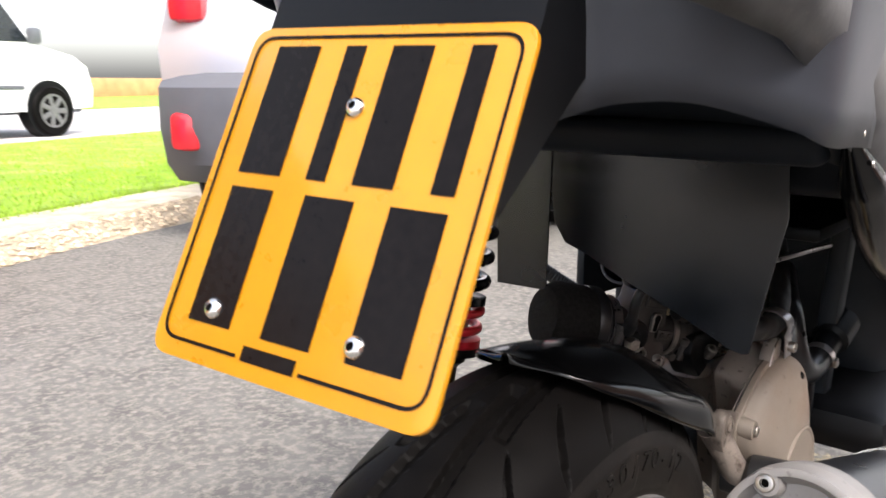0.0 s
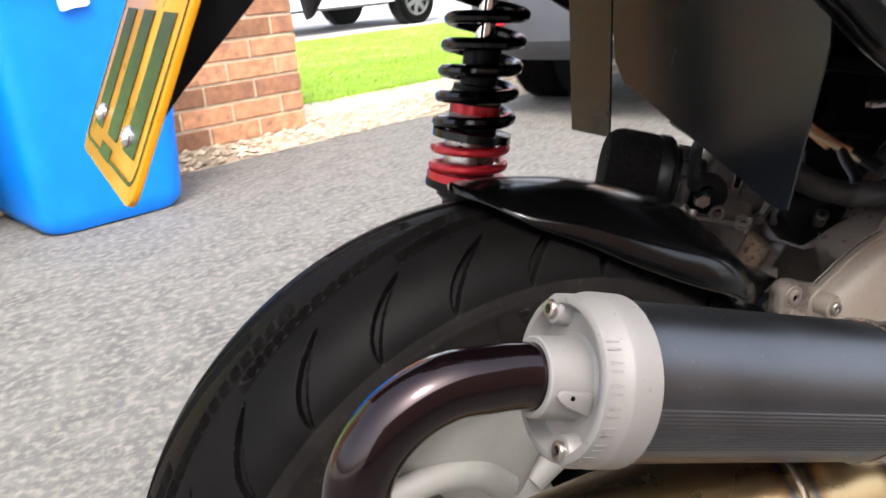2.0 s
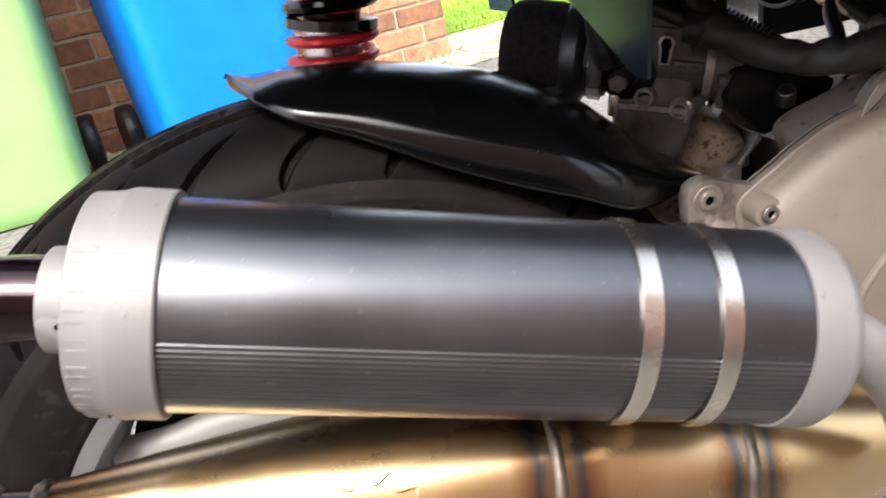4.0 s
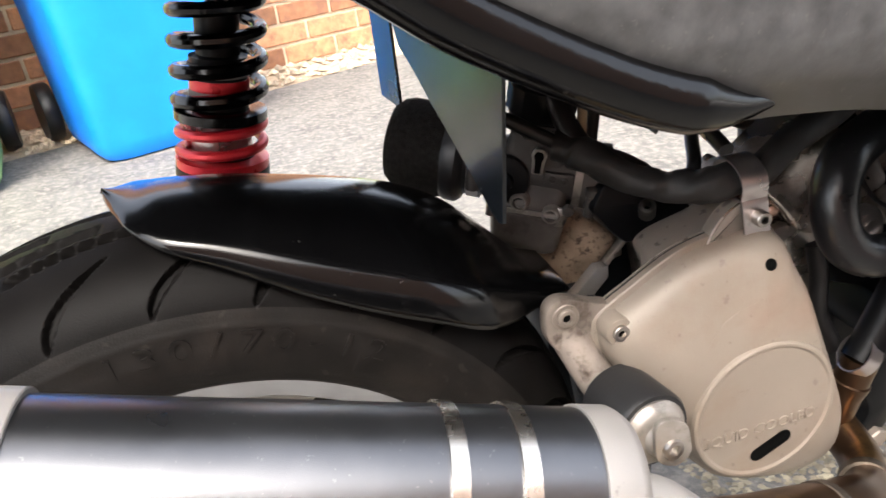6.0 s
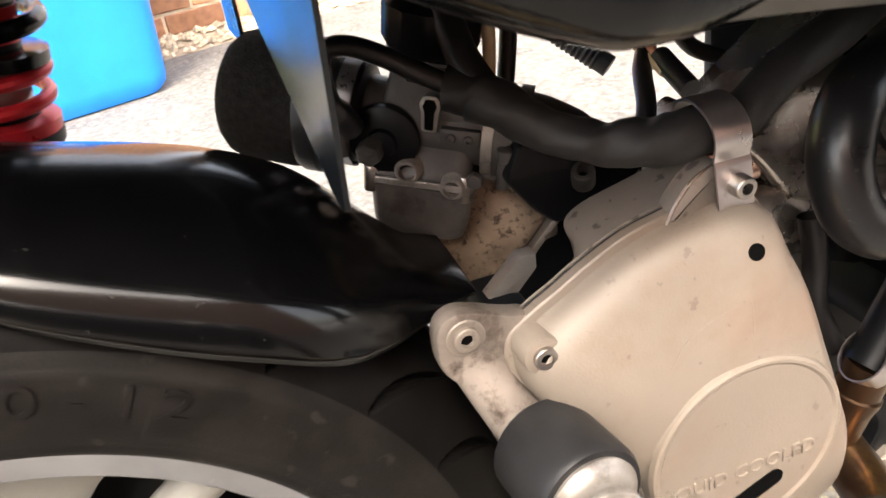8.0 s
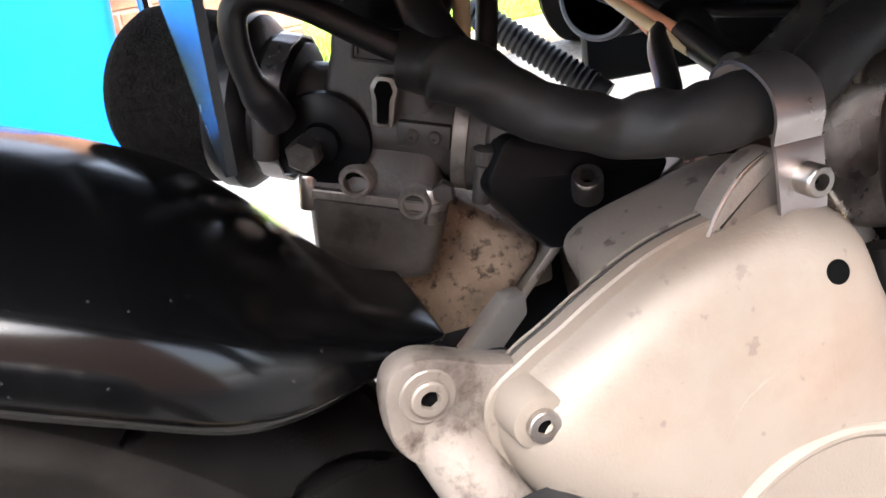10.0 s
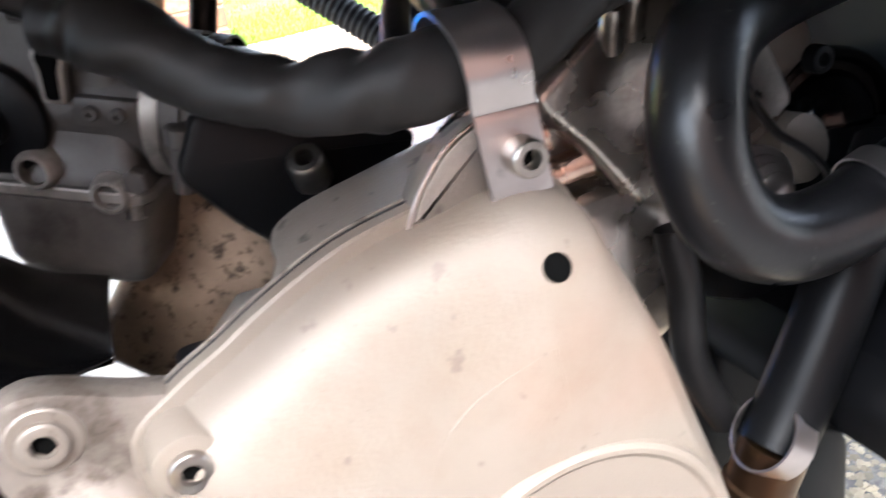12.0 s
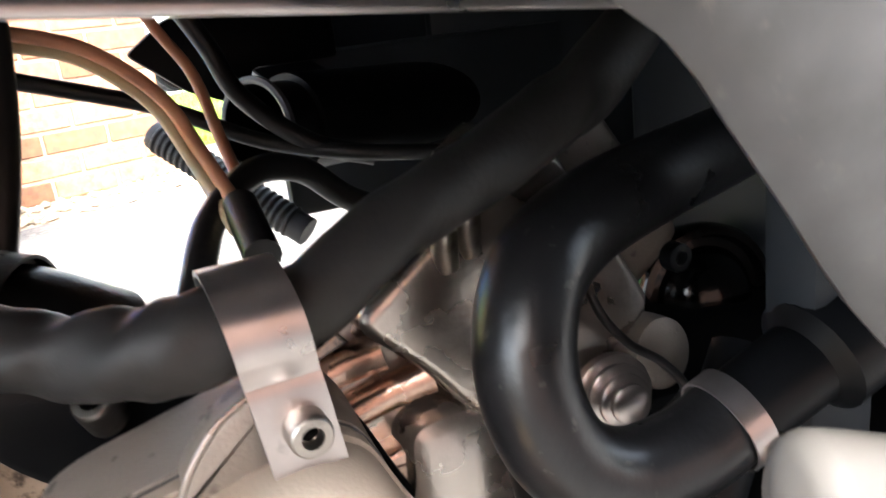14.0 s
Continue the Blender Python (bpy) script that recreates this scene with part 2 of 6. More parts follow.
# near-black: painted shade inside sockets, holes and slots, also dark joint lines
M["socket"] = material("recess_shade_and_joint_black", (0.002, 0.002, 0.002), 0.8, bump=0, spec=0.03)
M["hedge"] = material("far_wall", (0.5, 0.26, 0.12), 0.9, vary=0.2, scale=2, bump=0)

# heat tint that runs along the exhaust chamber, brown and blue beside its welds
CA, CB = Vector((0.2700, 0.0890, 0.4014)), Vector((0.640, 0.112, 0.302))
CD = (CB - CA).normalized()


def heat_tint(m, stops):
    """Colours by the distance along the chamber, over the metal's own colour."""
    n, l = m.node_tree.nodes, m.node_tree.links
    b = n["Principled BSDF"]
    base = b.inputs["Base Color"].links[0].from_socket
    pos = n.new("ShaderNodeNewGeometry")
    wave = n.new("ShaderNodeTexNoise")
    wave.inputs["Scale"].default_value = 60
    l.new(pos.outputs["Position"], wave.inputs["Vector"])
    dot = n.new("ShaderNodeVectorMath")
    dot.operation = "DOT_PRODUCT"
    l.new(pos.outputs["Position"], dot.inputs[0])
    dot.inputs[1].default_value = CD
    stray = n.new("ShaderNodeMath")
    stray.operation = "MULTIPLY_ADD"
    l.new(wave.outputs[0], stray.inputs[0])
    stray.inputs[1].default_value = 0.004
    l.new(dot.outputs["Value"], stray.inputs[2])
    along = n.new("ShaderNodeMapRange")
    start = CA.dot(CD) + 0.002
    along.inputs["From Min"].default_value, along.inputs["From Max"].default_value = start, start + 0.40
    l.new(stray.outputs[0], along.inputs[0])
    ramp = n.new("ShaderNodeValToRGB")
    while len(ramp.color_ramp.elements) < len(stops):
        ramp.color_ramp.elements.new(0.5)
    for e, (at, colour) in zip(ramp.color_ramp.elements, stops):
        e.position, e.color = at / 0.40, (*colour, 1)
    l.new(along.outputs[0], ramp.inputs[0])
    mix = n.new("ShaderNodeMix")
    mix.data_type, mix.blend_type = "RGBA", "MULTIPLY"
    mix.inputs[0].default_value = 1
    l.new(base, mix.inputs[6])
    l.new(ramp.outputs[0], mix.inputs[7])
    l.new(mix.outputs[2], b.inputs["Base Color"])


def speckle(m, scale, low, high, colour, amount):
    """Sparse specks or stains of one colour over a material."""
    n, l = m.node_tree.nodes, m.node_tree.links
    b = n["Principled BSDF"]
    base = b.inputs["Base Color"].links[0].from_socket
    pos = n.new("ShaderNodeNewGeometry")
    spots = n.new("ShaderNodeTexNoise")
    spots.inputs["Scale"].default_value = scale
    spots.inputs["Detail"].default_value = 3
    l.new(pos.outputs["Position"], spots.inputs["Vector"])
    cut = n.new("ShaderNodeMapRange")
    cut.inputs["From Min"].default_value, cut.inputs["From Max"].default_value = low, high
    cut.inputs["To Max"].default_value = amount
    l.new(spots.outputs[0], cut.inputs[0])
    mix = n.new("ShaderNodeMix")
    mix.data_type = "RGBA"
    l.new(cut.outputs[0], mix.inputs[0])
    l.new(base, mix.inputs[6])
    mix.inputs[7].default_value = (*colour, 1)
    l.new(mix.outputs[2], b.inputs["Base Color"])


speckle(M["cover"], 150, 0.67, 0.72, (0.07, 0.053, 0.042), 0.4)
speckle(M["cover"], 11, 0.56, 0.75, (0.2, 0.118, 0.085), 0.5)
speckle(M["casting"], 110, 0.62, 0.68, (0.05, 0.04, 0.032), 0.7)
speckle(M["cast_white"], 160, 0.66, 0.71, (0.08, 0.072, 0.065), 0.5)
speckle(M["can"], 420, 0.68, 0.73, (0.25, 0.245, 0.24), 0.3)
speckle(M["gloss_black"], 420, 0.70, 0.74, (0.03, 0.029, 0.028), 0.5)
speckle(M["sidewall"], 90, 0.64, 0.69, (0.03, 0.026, 0.023), 0.35)
speckle(M["coolant"], 200, 0.66, 0.70, (0.05, 0.047, 0.044), 0.6)

PLAIN, BLUE, BROWN = (1, 1, 1), (0.15, 0.23, 0.50), (0.55, 0.43, 0.36)
stops = [(0.022, (0.16, 0.13, 0.12)), (0.034, (0.42, 0.34, 0.28)), (0.062, PLAIN)]
for at in (0.2022, 0.2853):
    stops += [(at - 0.020, PLAIN), (at - 0.0125, BROWN), (at - 0.0085, BLUE), (at - 0.0045, (0.5, 0.5, 0.5)), (at + 0.0045, (0.5, 0.5, 0.5)), (at + 0.0085, BLUE), (at + 0.0125, BROWN), (at + 0.020, PLAIN)]
heat_tint(M["gold"], stops)


# ---- building helpers ----
def thing(name, at, label, category, group="", kind=""):
    """An Empty at the base of a thing; parts are built in world places."""
    e = new(name)
    e.empty_display_size = 0.05
    e.location = at
    return tagged(e, label, category, group, kind)


def link(name, mesh, mat, parent=None, label="", smooth=35):
    ob = new(name, mesh)
    mesh.materials.append(mat) if mat else None
    if smooth:
        mesh.shade_smooth()
        mesh.set_sharp_from_angle(angle=radians(smooth))
    if parent:
        ob.parent = parent
        if parent.type == "EMPTY":
            ob.matrix_parent_inverse = Matrix.Translation(parent.location).inverted()
    if label:
        ob["label"] = label
    return ob


def part(name, bm, mat, parent, label="", smooth=35):
    bmesh.ops.recalc_face_normals(bm, faces=bm.faces)
    mesh = bpy.data.meshes.new(name)
    bm.to_mesh(mesh)
    bm.free()
    return link(name, mesh, mat, parent, label, smooth)


def basis(axis, up=(0, 0, 1)):
    """Matrix with z along axis and y as near up as can be."""
    z = Vector(axis).normalized()
    x = Vector(up).cross(z)
    if x.length < 1e-4:
        x = Vector((1, 0, 0)).cross(z)
    x.normalize()
    y = z.cross(x)
    return Matrix((x, y, z)).transposed()


def rings_into(bm, rings, close=True, cap=True):
    rows = [[bm.verts.new(p) for p in ring] for ring in rings]
    n = len(rows[0])
    for a, b in zip(rows, rows[1:]):
        for i in range(n if close else n - 1):
            j = (i + 1) % n
            bm.faces.new((a[i], a[j], b[j], b[i]))
    if cap and close:
        bm.faces.new(rows[0][::-1])
        bm.faces.new(rows[-1])
    return rows


def lathe(bm, profile, at, axis, seg=32, cap=True, shape=None, up=(0, 0, 1)):
    """Profile rows (along, radius) turned round an axis."""
    m, at = basis(axis, up), Vector(at)
    rings = []
    for s, r in profile:
        ring = []
        for i in range(seg):
            a = 2 * math.pi * i / seg
            rr = r if shape is None else r * shape(a, s)
            ring.append(at + m @ Vector((rr * math.cos(a), rr * math.sin(a), s)))
        rings.append(ring)
    rings_into(bm, rings, cap=cap)


def smooth_path(points, steps=8):
    p = [Vector(q) for q in points]
    p = [2 * p[0] - p[1]] + p + [2 * p[-1] - p[-2]]
    out = []
    for i in range(1, len(p) - 2):
        for k in range(steps):
            t = k / steps
            a, b, c, d = p[i - 1:i + 3]
            out.append(0.5 * (2 * b + (c - a) * t + (2 * a - 5 * b + 4 * c - d) * t * t + (3 * b - a - 3 * c + d) * t ** 3))
    out.append(p[-2])
    return out


def sweep(bm, points, radius, seg=16, steps=8, cap=True, wobble=None):
    """A tube along a smooth path; radius is a number or a function of 0..1."""
    path = smooth_path(points, steps) if steps > 1 else [Vector(q) for q in points]
    n = len(path)
    normal = None
    rings = []
    for i, p in enumerate(path):
        d = (path[min(i + 1, n - 1)] - path[max(i - 1, 0)]).normalized()
        if normal is None:
            normal = d.orthogonal().normalized()
        normal = (normal - d * normal.dot(d)).normalized()
        side = d.cross(normal)
        u = i / (n - 1)
        r = radius(u) if callable(radius) else radius
        ring = []
        for k in range(seg):
            a = 2 * math.pi * k / seg
            rr = r * (wobble(u, a) if wobble else 1)
            ring.append(p + normal * rr * math.cos(a) + side * rr * math.sin(a))
        rings.append(ring)
    rings_into(bm, rings, cap=cap)


def box(bm, size, m, bevel=0.0, seg=2):
    """A box with rounded edges at the matrix m."""
    made = bmesh.ops.create_cube(bm, size=1.0)
    verts = made["verts"]
    for v in verts:
        v.co = Vector((v.co.x * size[0], v.co.y * size[1], v.co.z * size[2]))
    edges = list({e for v in verts for e in v.link_edges})
    if bevel:
        res = bmesh.ops.bevel(bm, geom=edges, offset=bevel, segments=seg, affect="EDGES", profile=0.5)
        verts = list({v for f in res["faces"] for v in f.verts} | {v for v in verts if v.is_valid})
    for v in verts:
        v.co = m @ v.co


def prism(bm, outline, m, depth, bevel=0.0, rings=None):
    """A flat outline in the xy plane of m, pushed out along its z, with rounded rims."""
    steps = rings or ([(0, 0), (depth, 0)] if not bevel else
                      [(0, bevel), (bevel * 0.3, bevel * 0.3), (bevel, 0), (depth - bevel, 0), (depth - bevel * 0.3, bevel * 0.3), (depth, bevel)])
    loops = []
    for z, inset in steps:
        loops.append([m @ Vector((x, y, z)) for x, y in inset_loop(outline, inset)])
    rings_into(bm, loops)


def inset_loop(points, d):
    if not d:
        return [tuple(p) for p in points]
    n = len(points)
    area = sum(points[i][0] * points[(i + 1) % n][1] - points[(i + 1) % n][0] * points[i][1] for i in range(n))
    sign = 1 if area > 0 else -1
    out = []
    for i in range(n):
        a, b, c = (Vector(points[(i + k) % n]) for k in (-1, 0, 1))
        e1, e2 = (b - a).normalized(), (c - b).normalized()
        n1, n2 = Vector((-e1.y, e1.x)) * sign, Vector((-e2.y, e2.x)) * sign
        h = n1 + n2
        h = h / max(h.length_squared / 2, 0.35)
        out.append((b.x + h.x * d, b.y + h.y * d))
    return out


def round_outline(points, steps=5):
    """A closed smooth loop through the given corners."""
    n = len(points)
    out = []
    for i in range(n):
        a, b, c, d = (Vector(points[(i + k) % n]) for k in (-1, 0, 1, 2))
        for k in range(steps):
            t = k / steps
            q = 0.5 * (2 * b + (c - a) * t + (2 * a - 5 * b + 4 * c - d) * t * t + (3 * b - a - 3 * c + d) * t ** 3)
            out.append((q.x, q.y))
    return out


def fillet(points, r, steps=4):
    """A closed polygon with its corners rounded by about r."""
    n = len(points)
    out = []
    for i in range(n):
        a, b, c = (Vector(points[(i + k) % n]) for k in (-1, 0, 1))
        ra = min(r, (a - b).length * 0.45)
        rc = min(r, (c - b).length * 0.45)
        p, q = b + (a - b).normalized() * ra, b + (c - b).normalized() * rc
        for k in range(steps + 1):
            t = k / steps
            v = (1 - t) ** 2 * p + 2 * t * (1 - t) * b + t * t * q
            out.append((v.x, v.y))
    return out


def side_frame(y):
    """Frame whose x, y lie along world x, z, and whose z points at the scooter's right."""
    return Matrix(((1, 0, 0, 0), (0, 0, -1, y), (0, 1, 0, 0), (0, 0, 0, 1)))


def hexagon(a, s):
    k = (a + math.pi / 6) % (math.pi / 3) - math.pi / 6
    return math.cos(math.pi / 6) / math.cos(k)


def cap_bolt(parent, at, axis, r=0.005, length=0.005, mat="bolt", hexed=False, washer=0.0, name="bolt"):
    """A socket-head or hexagon bolt whose head stands out along axis."""
    bm = bmesh.new()
    at, axis = Vector(at), Vector(axis).normalized()
    if hexed:
        lathe(bm, [(0, r), (length * 0.85, r), (length, r * 0.85)], at, axis, 24, shape=hexagon)
        body = part(name, bm, M[mat], parent)
    else:
        lathe(bm, [(0, r), (length * 0.8, r), (length * 0.95, r * 0.94), (length, r * 0.86), (length, r * 0.52), (length * 0.4, r * 0.5), (length * 0.4, 0.0001)], at, axis, 24, cap=False,
              shape=lambda a, s: 1)
        body = part(name, bm, M[mat], parent)
        # black hexagon at the bottom paints the socket's shade
        bm = bmesh.new()
        lathe(bm, [(length * 0.41, r * 0.5), (length * 0.45, r * 0.5)], at, axis, 24, shape=hexagon)
        part("socket", bm, M["socket"], body, "hexagonal socket floor, blackened for its shade")
    if washer:
        bm = bmesh.new()
        lathe(bm, [(-0.0012, washer), (0.0006, washer), (0.001, washer * 0.94)], at, axis, 28)
        part("washer", bm, M[mat], body)
    return body


def glyphs(text, size, depth, spacing=1.0):
    """Mesh data of raised built-in lettering, lying in its xy plane, centred."""
    curve = bpy.data.curves.new("lettering", "FONT")
    curve.body, curve.size, curve.extrude = text, size, depth
    curve.align_x, curve.align_y, curve.space_character = "CENTER", "CENTER", spacing
    curve.resolution_u = 3
    ob = bpy.data.objects.new("lettering", curve)
    mesh = bpy.data.meshes.new_from_object(ob)
    bpy.data.objects.remove(ob)
    return mesh


# ---- the place: drive, wall, lawn, road ----
TURN_E = radians(20)
EX, EY, CORNER = Vector((math.cos(TURN_E), math.sin(TURN_E), 0)), Vector((-math.sin(TURN_E), math.cos(TURN_E), 0)), Vector((1.10, 3.47, 0))


def env(u, v, z=0.0):
    """A place by its metres along and beyond the brick wall's end."""
    return CORNER + EX * u + EY * v + Vector((0, 0, z))


def env_frame(u, v, z=0.0):
    m = Matrix.Rotation(TURN_E, 4, "Z")
    m.translation = env(u, v, z)
    return m


def sheet(name, corners, mat, label, category, thick=0.05):
    bm = bmesh.new()
    rings_into(bm, [[Vector(c) - Vector((0, 0, thick)) for c in corners], [Vector(c) for c in corners]])
    ob = part(name, bm, mat, None, smooth=0)
    return tagged(ob, label, category, kind="structure")


sheet("ground", [(-900, -900, -0.012), (900, -900, -0.012), (900, 900, -0.012), (-900, 900, -0.012)], M["road"], "pale grey concrete ground running to the horizon", "ground", 0.3)
sheet("driveway", [env(-9, -9), env(14, -9), env(14, -0.62), env(1.6, -0.42), env(0.2, -0.34), env(-0.7, -0.36), env(-9, -0.4)], M["asphalt"], "weathered grey asphalt driveway with pale stones", "driveway", 0.011)
sheet("lawn", [env(-0.2, 0.62, 0.01), env(16, 0.45, 0.01), env(16, 4.75, 0.01), env(-6, 4.75, 0.01), env(-6, 0.62, 0.01)], M["lawn"], "bright green mown lawn beside the drive", "lawn", 0.02)

rng = random.Random(4)
verts, faces = [], []
for i in range(26000):
    u = rng.uniform(-0.4, 9.5) if i % 4 else rng.uniform(0, 4)
    v = rng.uniform(0.5, 4.75) if i % 3 else rng.uniform(0.45, 1.8)
    p = env(u, v, 0.008)
    a, h, w = rng.uniform(0, 6.283), rng.uniform(0.015, 0.04), rng.uniform(0.002, 0.005)
    d = Vector((math.cos(a), math.sin(a), 0))
    k = len(verts)
    tip = p + Vector((rng.uniform(-0.02, 0.02), rng.uniform(-0.02, 0.02), h))
    verts += [p - d * w, p + d * w, tip]
    faces.append((k, k + 1, k + 2))
mesh = bpy.data.meshes.new("grass")
mesh.from_pydata(verts, [], faces)
tagged(link("grass", mesh, M["grass"], smooth=0), "short bright green grass blades of the lawn", "grass", kind="stuff")

# gravel bed at the foot of the wall and along the drive
verts, faces = [], []
for i in range(2200):
    u, v = rng.uniform(-2.2, 3.4), rng.uniform(-0.36, 0.0)
    if u > 0.02:
        v = rng.uniform(-0.36, 0.12)
    r = rng.uniform(0.006, 0.022)
    c = env(u, v, r * 0.35)
    k = len(verts)
    for dx, dy, dz in ((1, 0, 0), (-1, 0, 0), (0, 1, 0), (0, -1, 0), (0, 0, 1)):
        verts.append(c + Vector((dx, dy, dz * 0.7)) * r * rng.uniform(0.75, 1.25))
    faces += [(k, k + 2, k + 4), (k + 2, k + 1, k + 4), (k + 1, k + 3, k + 4), (k + 3, k, k + 4)]
mesh = bpy.data.meshes.new("gravel")
mesh.from_pydata(verts, [], faces)
tagged(link("gravel", mesh, M["gravel"], smooth=0), "loose buff gravel at the foot of the wall", "gravel", kind="stuff")
sheet("gravel_bed", [env(-9, -0.42, -0.002), env(-0.7, -0.38, -0.002), env(0.2, -0.36, -0.002), env(4.5, -0.5, -0.002), env(4.5, 0.14, -0.002), env(-9, 0.14, -0.002)], M["gravel"], "buff gravel and sandy soil strip", "gravel bed", 0.008)
verts, faces = [], []
for i in range(11000):
    r = rng.uniform(0.0024, 0.0058)
    c = Vector((rng.uniform(0.84, 1.5), rng.uniform(0.12, 0.75), r * 0.15))
    k = len(verts)
    turn = rng.uniform(0, 6.283)
    for q in range(5):
        a = turn + q * 1.2566
        verts.append(c + Vector((math.cos(a), math.sin(a), -0.1)) * r * rng.uniform(0.7, 1.2))
    verts.append(c + Vector((rng.uniform(-0.2, 0.2) * r, rng.uniform(-0.2, 0.2) * r, r * rng.uniform(0.35, 0.6))))
    faces += [(k + q, k + (q + 1) % 5, k + 5) for q in range(5)]
mesh = bpy.data.meshes.new("surface_stones")
mesh.from_pydata(verts, [], faces)
tagged(link("surface_stones", mesh, M["stones"], smooth=60), "pale buff stones showing in the drive surface", "stones", kind="stuff")
path = tagged(new("pavement"), "buff paving slabs between drive and lawn", "pavement", kind="structure")
for i in range(11):
    for j in range(1):
        bm = bmesh.new()
        box(bm, (0.44, 0.42, 0.04), env_frame(0.24 + 0.45 * i, 0.36 - 0.012 * i, -0.012 + rng.uniform(-0.003, 0.003)), 0.006, 1)
        part("paving_slab", bm, M["slab"], path)

# far side of the road
bm = bmesh.new()
box(bm, (60, 0.3, 0.9), env_frame(16, 26, 0.45), 0.04)
tagged(part("garden_wall", bm, M["hedge"], None), "low orange-brown garden wall across the road", "wall", kind="structure")
sheet("verge", [env(-20, 13, 0.01), env(50, 13, 0.01), env(50, 25.8, 0.01), env(-20, 25.8, 0.01)], M["lawn"], "far green grass verge", "grass verge", 0.02)

# ---- vehicles ----
def wheel(parent, m, r, width, rim_mat):
    """A car wheel whose axle lies along m's y."""
    axis = m.to_3x3() @ Vector((0, -1, 0))
    at = m.translation
    bm = bmesh.new()
    lathe(bm, [(-width / 2, r * 0.66), (-width / 2, r * 0.93), (-width * 0.38, r), (width * 0.38, r), (width / 2, r * 0.93), (width / 2 - 0.005, r * 0.66)], at, axis, 40)
    w = part("wheel", bm, M["tyre"], parent, "black tyre on a silver wheel")
    bm = bmesh.new()
    lathe(bm, [(width / 2 - 0.03, r * 0.68), (width / 2 + 0.004, r * 0.68), (width / 2 + 0.004, r * 0.6), (width / 2 - 0.03, r * 0.57)], at, axis, 40)
    lathe(bm, [(width / 2 - 0.03, r * 0.2), (width / 2 + 0.012, r * 0.16), (width / 2 + 0.014, 0.001)], at, axis, 20)
    f = basis(axis)
    for k in range(7):
        a = 2 * math.pi * k / 7
        d = f @ Vector((math.cos(a), math.sin(a), 0))
        t = f @ Vector((-math.sin(a), math.cos(a), 0))
        mm = Matrix((t, d, axis)).transposed().to_4x4()
        mm.translation = at + d * r * 0.38 + Vector(axis) * (width / 2 - 0.008)
        box(bm, (r * 0.2, r * 0.5, 0.02), mm, 0.006)
    part("rim", bm, rim_mat, w, "silver spoked rim")


def car_shell(profile, half, m, bevel_top=0.16, crown=0.05):
    """A body lofted across its width from one side profile of (x, z) rows; upper points lean inwards."""
    bm = bmesh.new()
    zmax = max(z for x, z in profile)
    rings = []
    for k in range(13):
        s = -1 + 2 * k / 12
        ring = []
        for x, z in profile:
            lean = 1 - bevel_top * max(0, (z - 0.9) / (zmax - 0.9)) ** 1.3
            edge = 1 - abs(s) ** 6
            cx = sum(p[0] for p in profile) / len(profile)
            xx = cx + (x - cx) * (0.955 + 0.045 * edge)
            ring.append(m @ Vector((xx, s * half * lean, z - 0.03 * (1 - edge) + crown * edge * max(0, (z - 1.2)))))
        rings.append(ring)
    rings_into(bm, rings)
    return bm


# white van on the far road, nose towards +u; its own frame: x ahead, y to its left
VAN = env_frame(4.55, 6.35)
van = thing("van", VAN.translation, "white panel van parked on the road beyond the lawn", "van")
roof_line = [(-2.2, 0.35), (0.95, 0.35), (0.95, 0.35), (1.62, 0.36), (2.02, 0.38), (2.06, 0.62), (1.98, 0.92), (1.75, 1.06), (1.15, 1.18), (0.62, 1.72), (0.3, 1.84), (-2.1, 1.86), (-2.26, 1.6), (-2.28, 0.5)]
part("body", car_shell(roof_line, 0.88, VAN), M["white_paint"], van)
for x in (1.22, -1.5):
    for side in (-1, 1):
        bm = bmesh.new()
        lathe(bm, [(-0.12, 0.37), (0.06, 0.37)], VAN @ Vector((x, side * 0.84, 0.34)), VAN.to_3x3() @ Vector((0, side, 0)), 36)
        part("wheel_arch", bm, M["satin_black"], van, "dark wheel arch")
        wm = VAN @ Matrix.Translation((x, side * 0.84, 0.32))
        wheel(van, wm if side < 0 else wm @ Matrix.Rotation(math.pi, 4, "Z"), 0.32, 0.2, M["rim"])
bm = bmesh.new()
prism(bm, fillet([(1.02, 1.18), (0.62, 1.66), (0.1, 1.68), (0.02, 1.16)], 0.06), VAN @ Matrix(((1, 0, 0, 0), (0, 0, -1, -0.80), (0, 1, 0, 0), (0, 0, 0, 1))), 0.05)
part("side_window", bm, M["glass"], van, "dark cab window")
bm = bmesh.new()
box(bm, (2.9, 0.02, 0.05), VAN @ Matrix.Translation((-0.6, -0.885, 0.62)), 0.008)
part("rub_strip", bm, M["dark_trim"], van, "grey rub strip")
bm = bmesh.new()
box(bm, (0.16, 0.12, 0.2), VAN @ Matrix.Translation((0.98, -0.98, 1.25)), 0.04)
part("mirror", bm, M["dark_trim"], van)
bm = bmesh.new()
box(bm, (4.0, 1.5, 0.12), VAN @ Matrix.Translation((-0.1, 0, 0.34)), 0.03)
part("underbody", bm, M["dark_trim"], van)

# silver car with a grey bumper on the drive, seen from behind; frame: x ahead
HEAD = math.atan2(0.60, 0.80)
SUV = Matrix.Translation((1.74, 3.02, 0)) @ Matrix.Rotation(HEAD, 4, "Z") @ Matrix.Translation((0, -0.90, 0))
suv = thing("car", SUV.translation, "silver car with a dark grey rear bumper on the drive", "car")
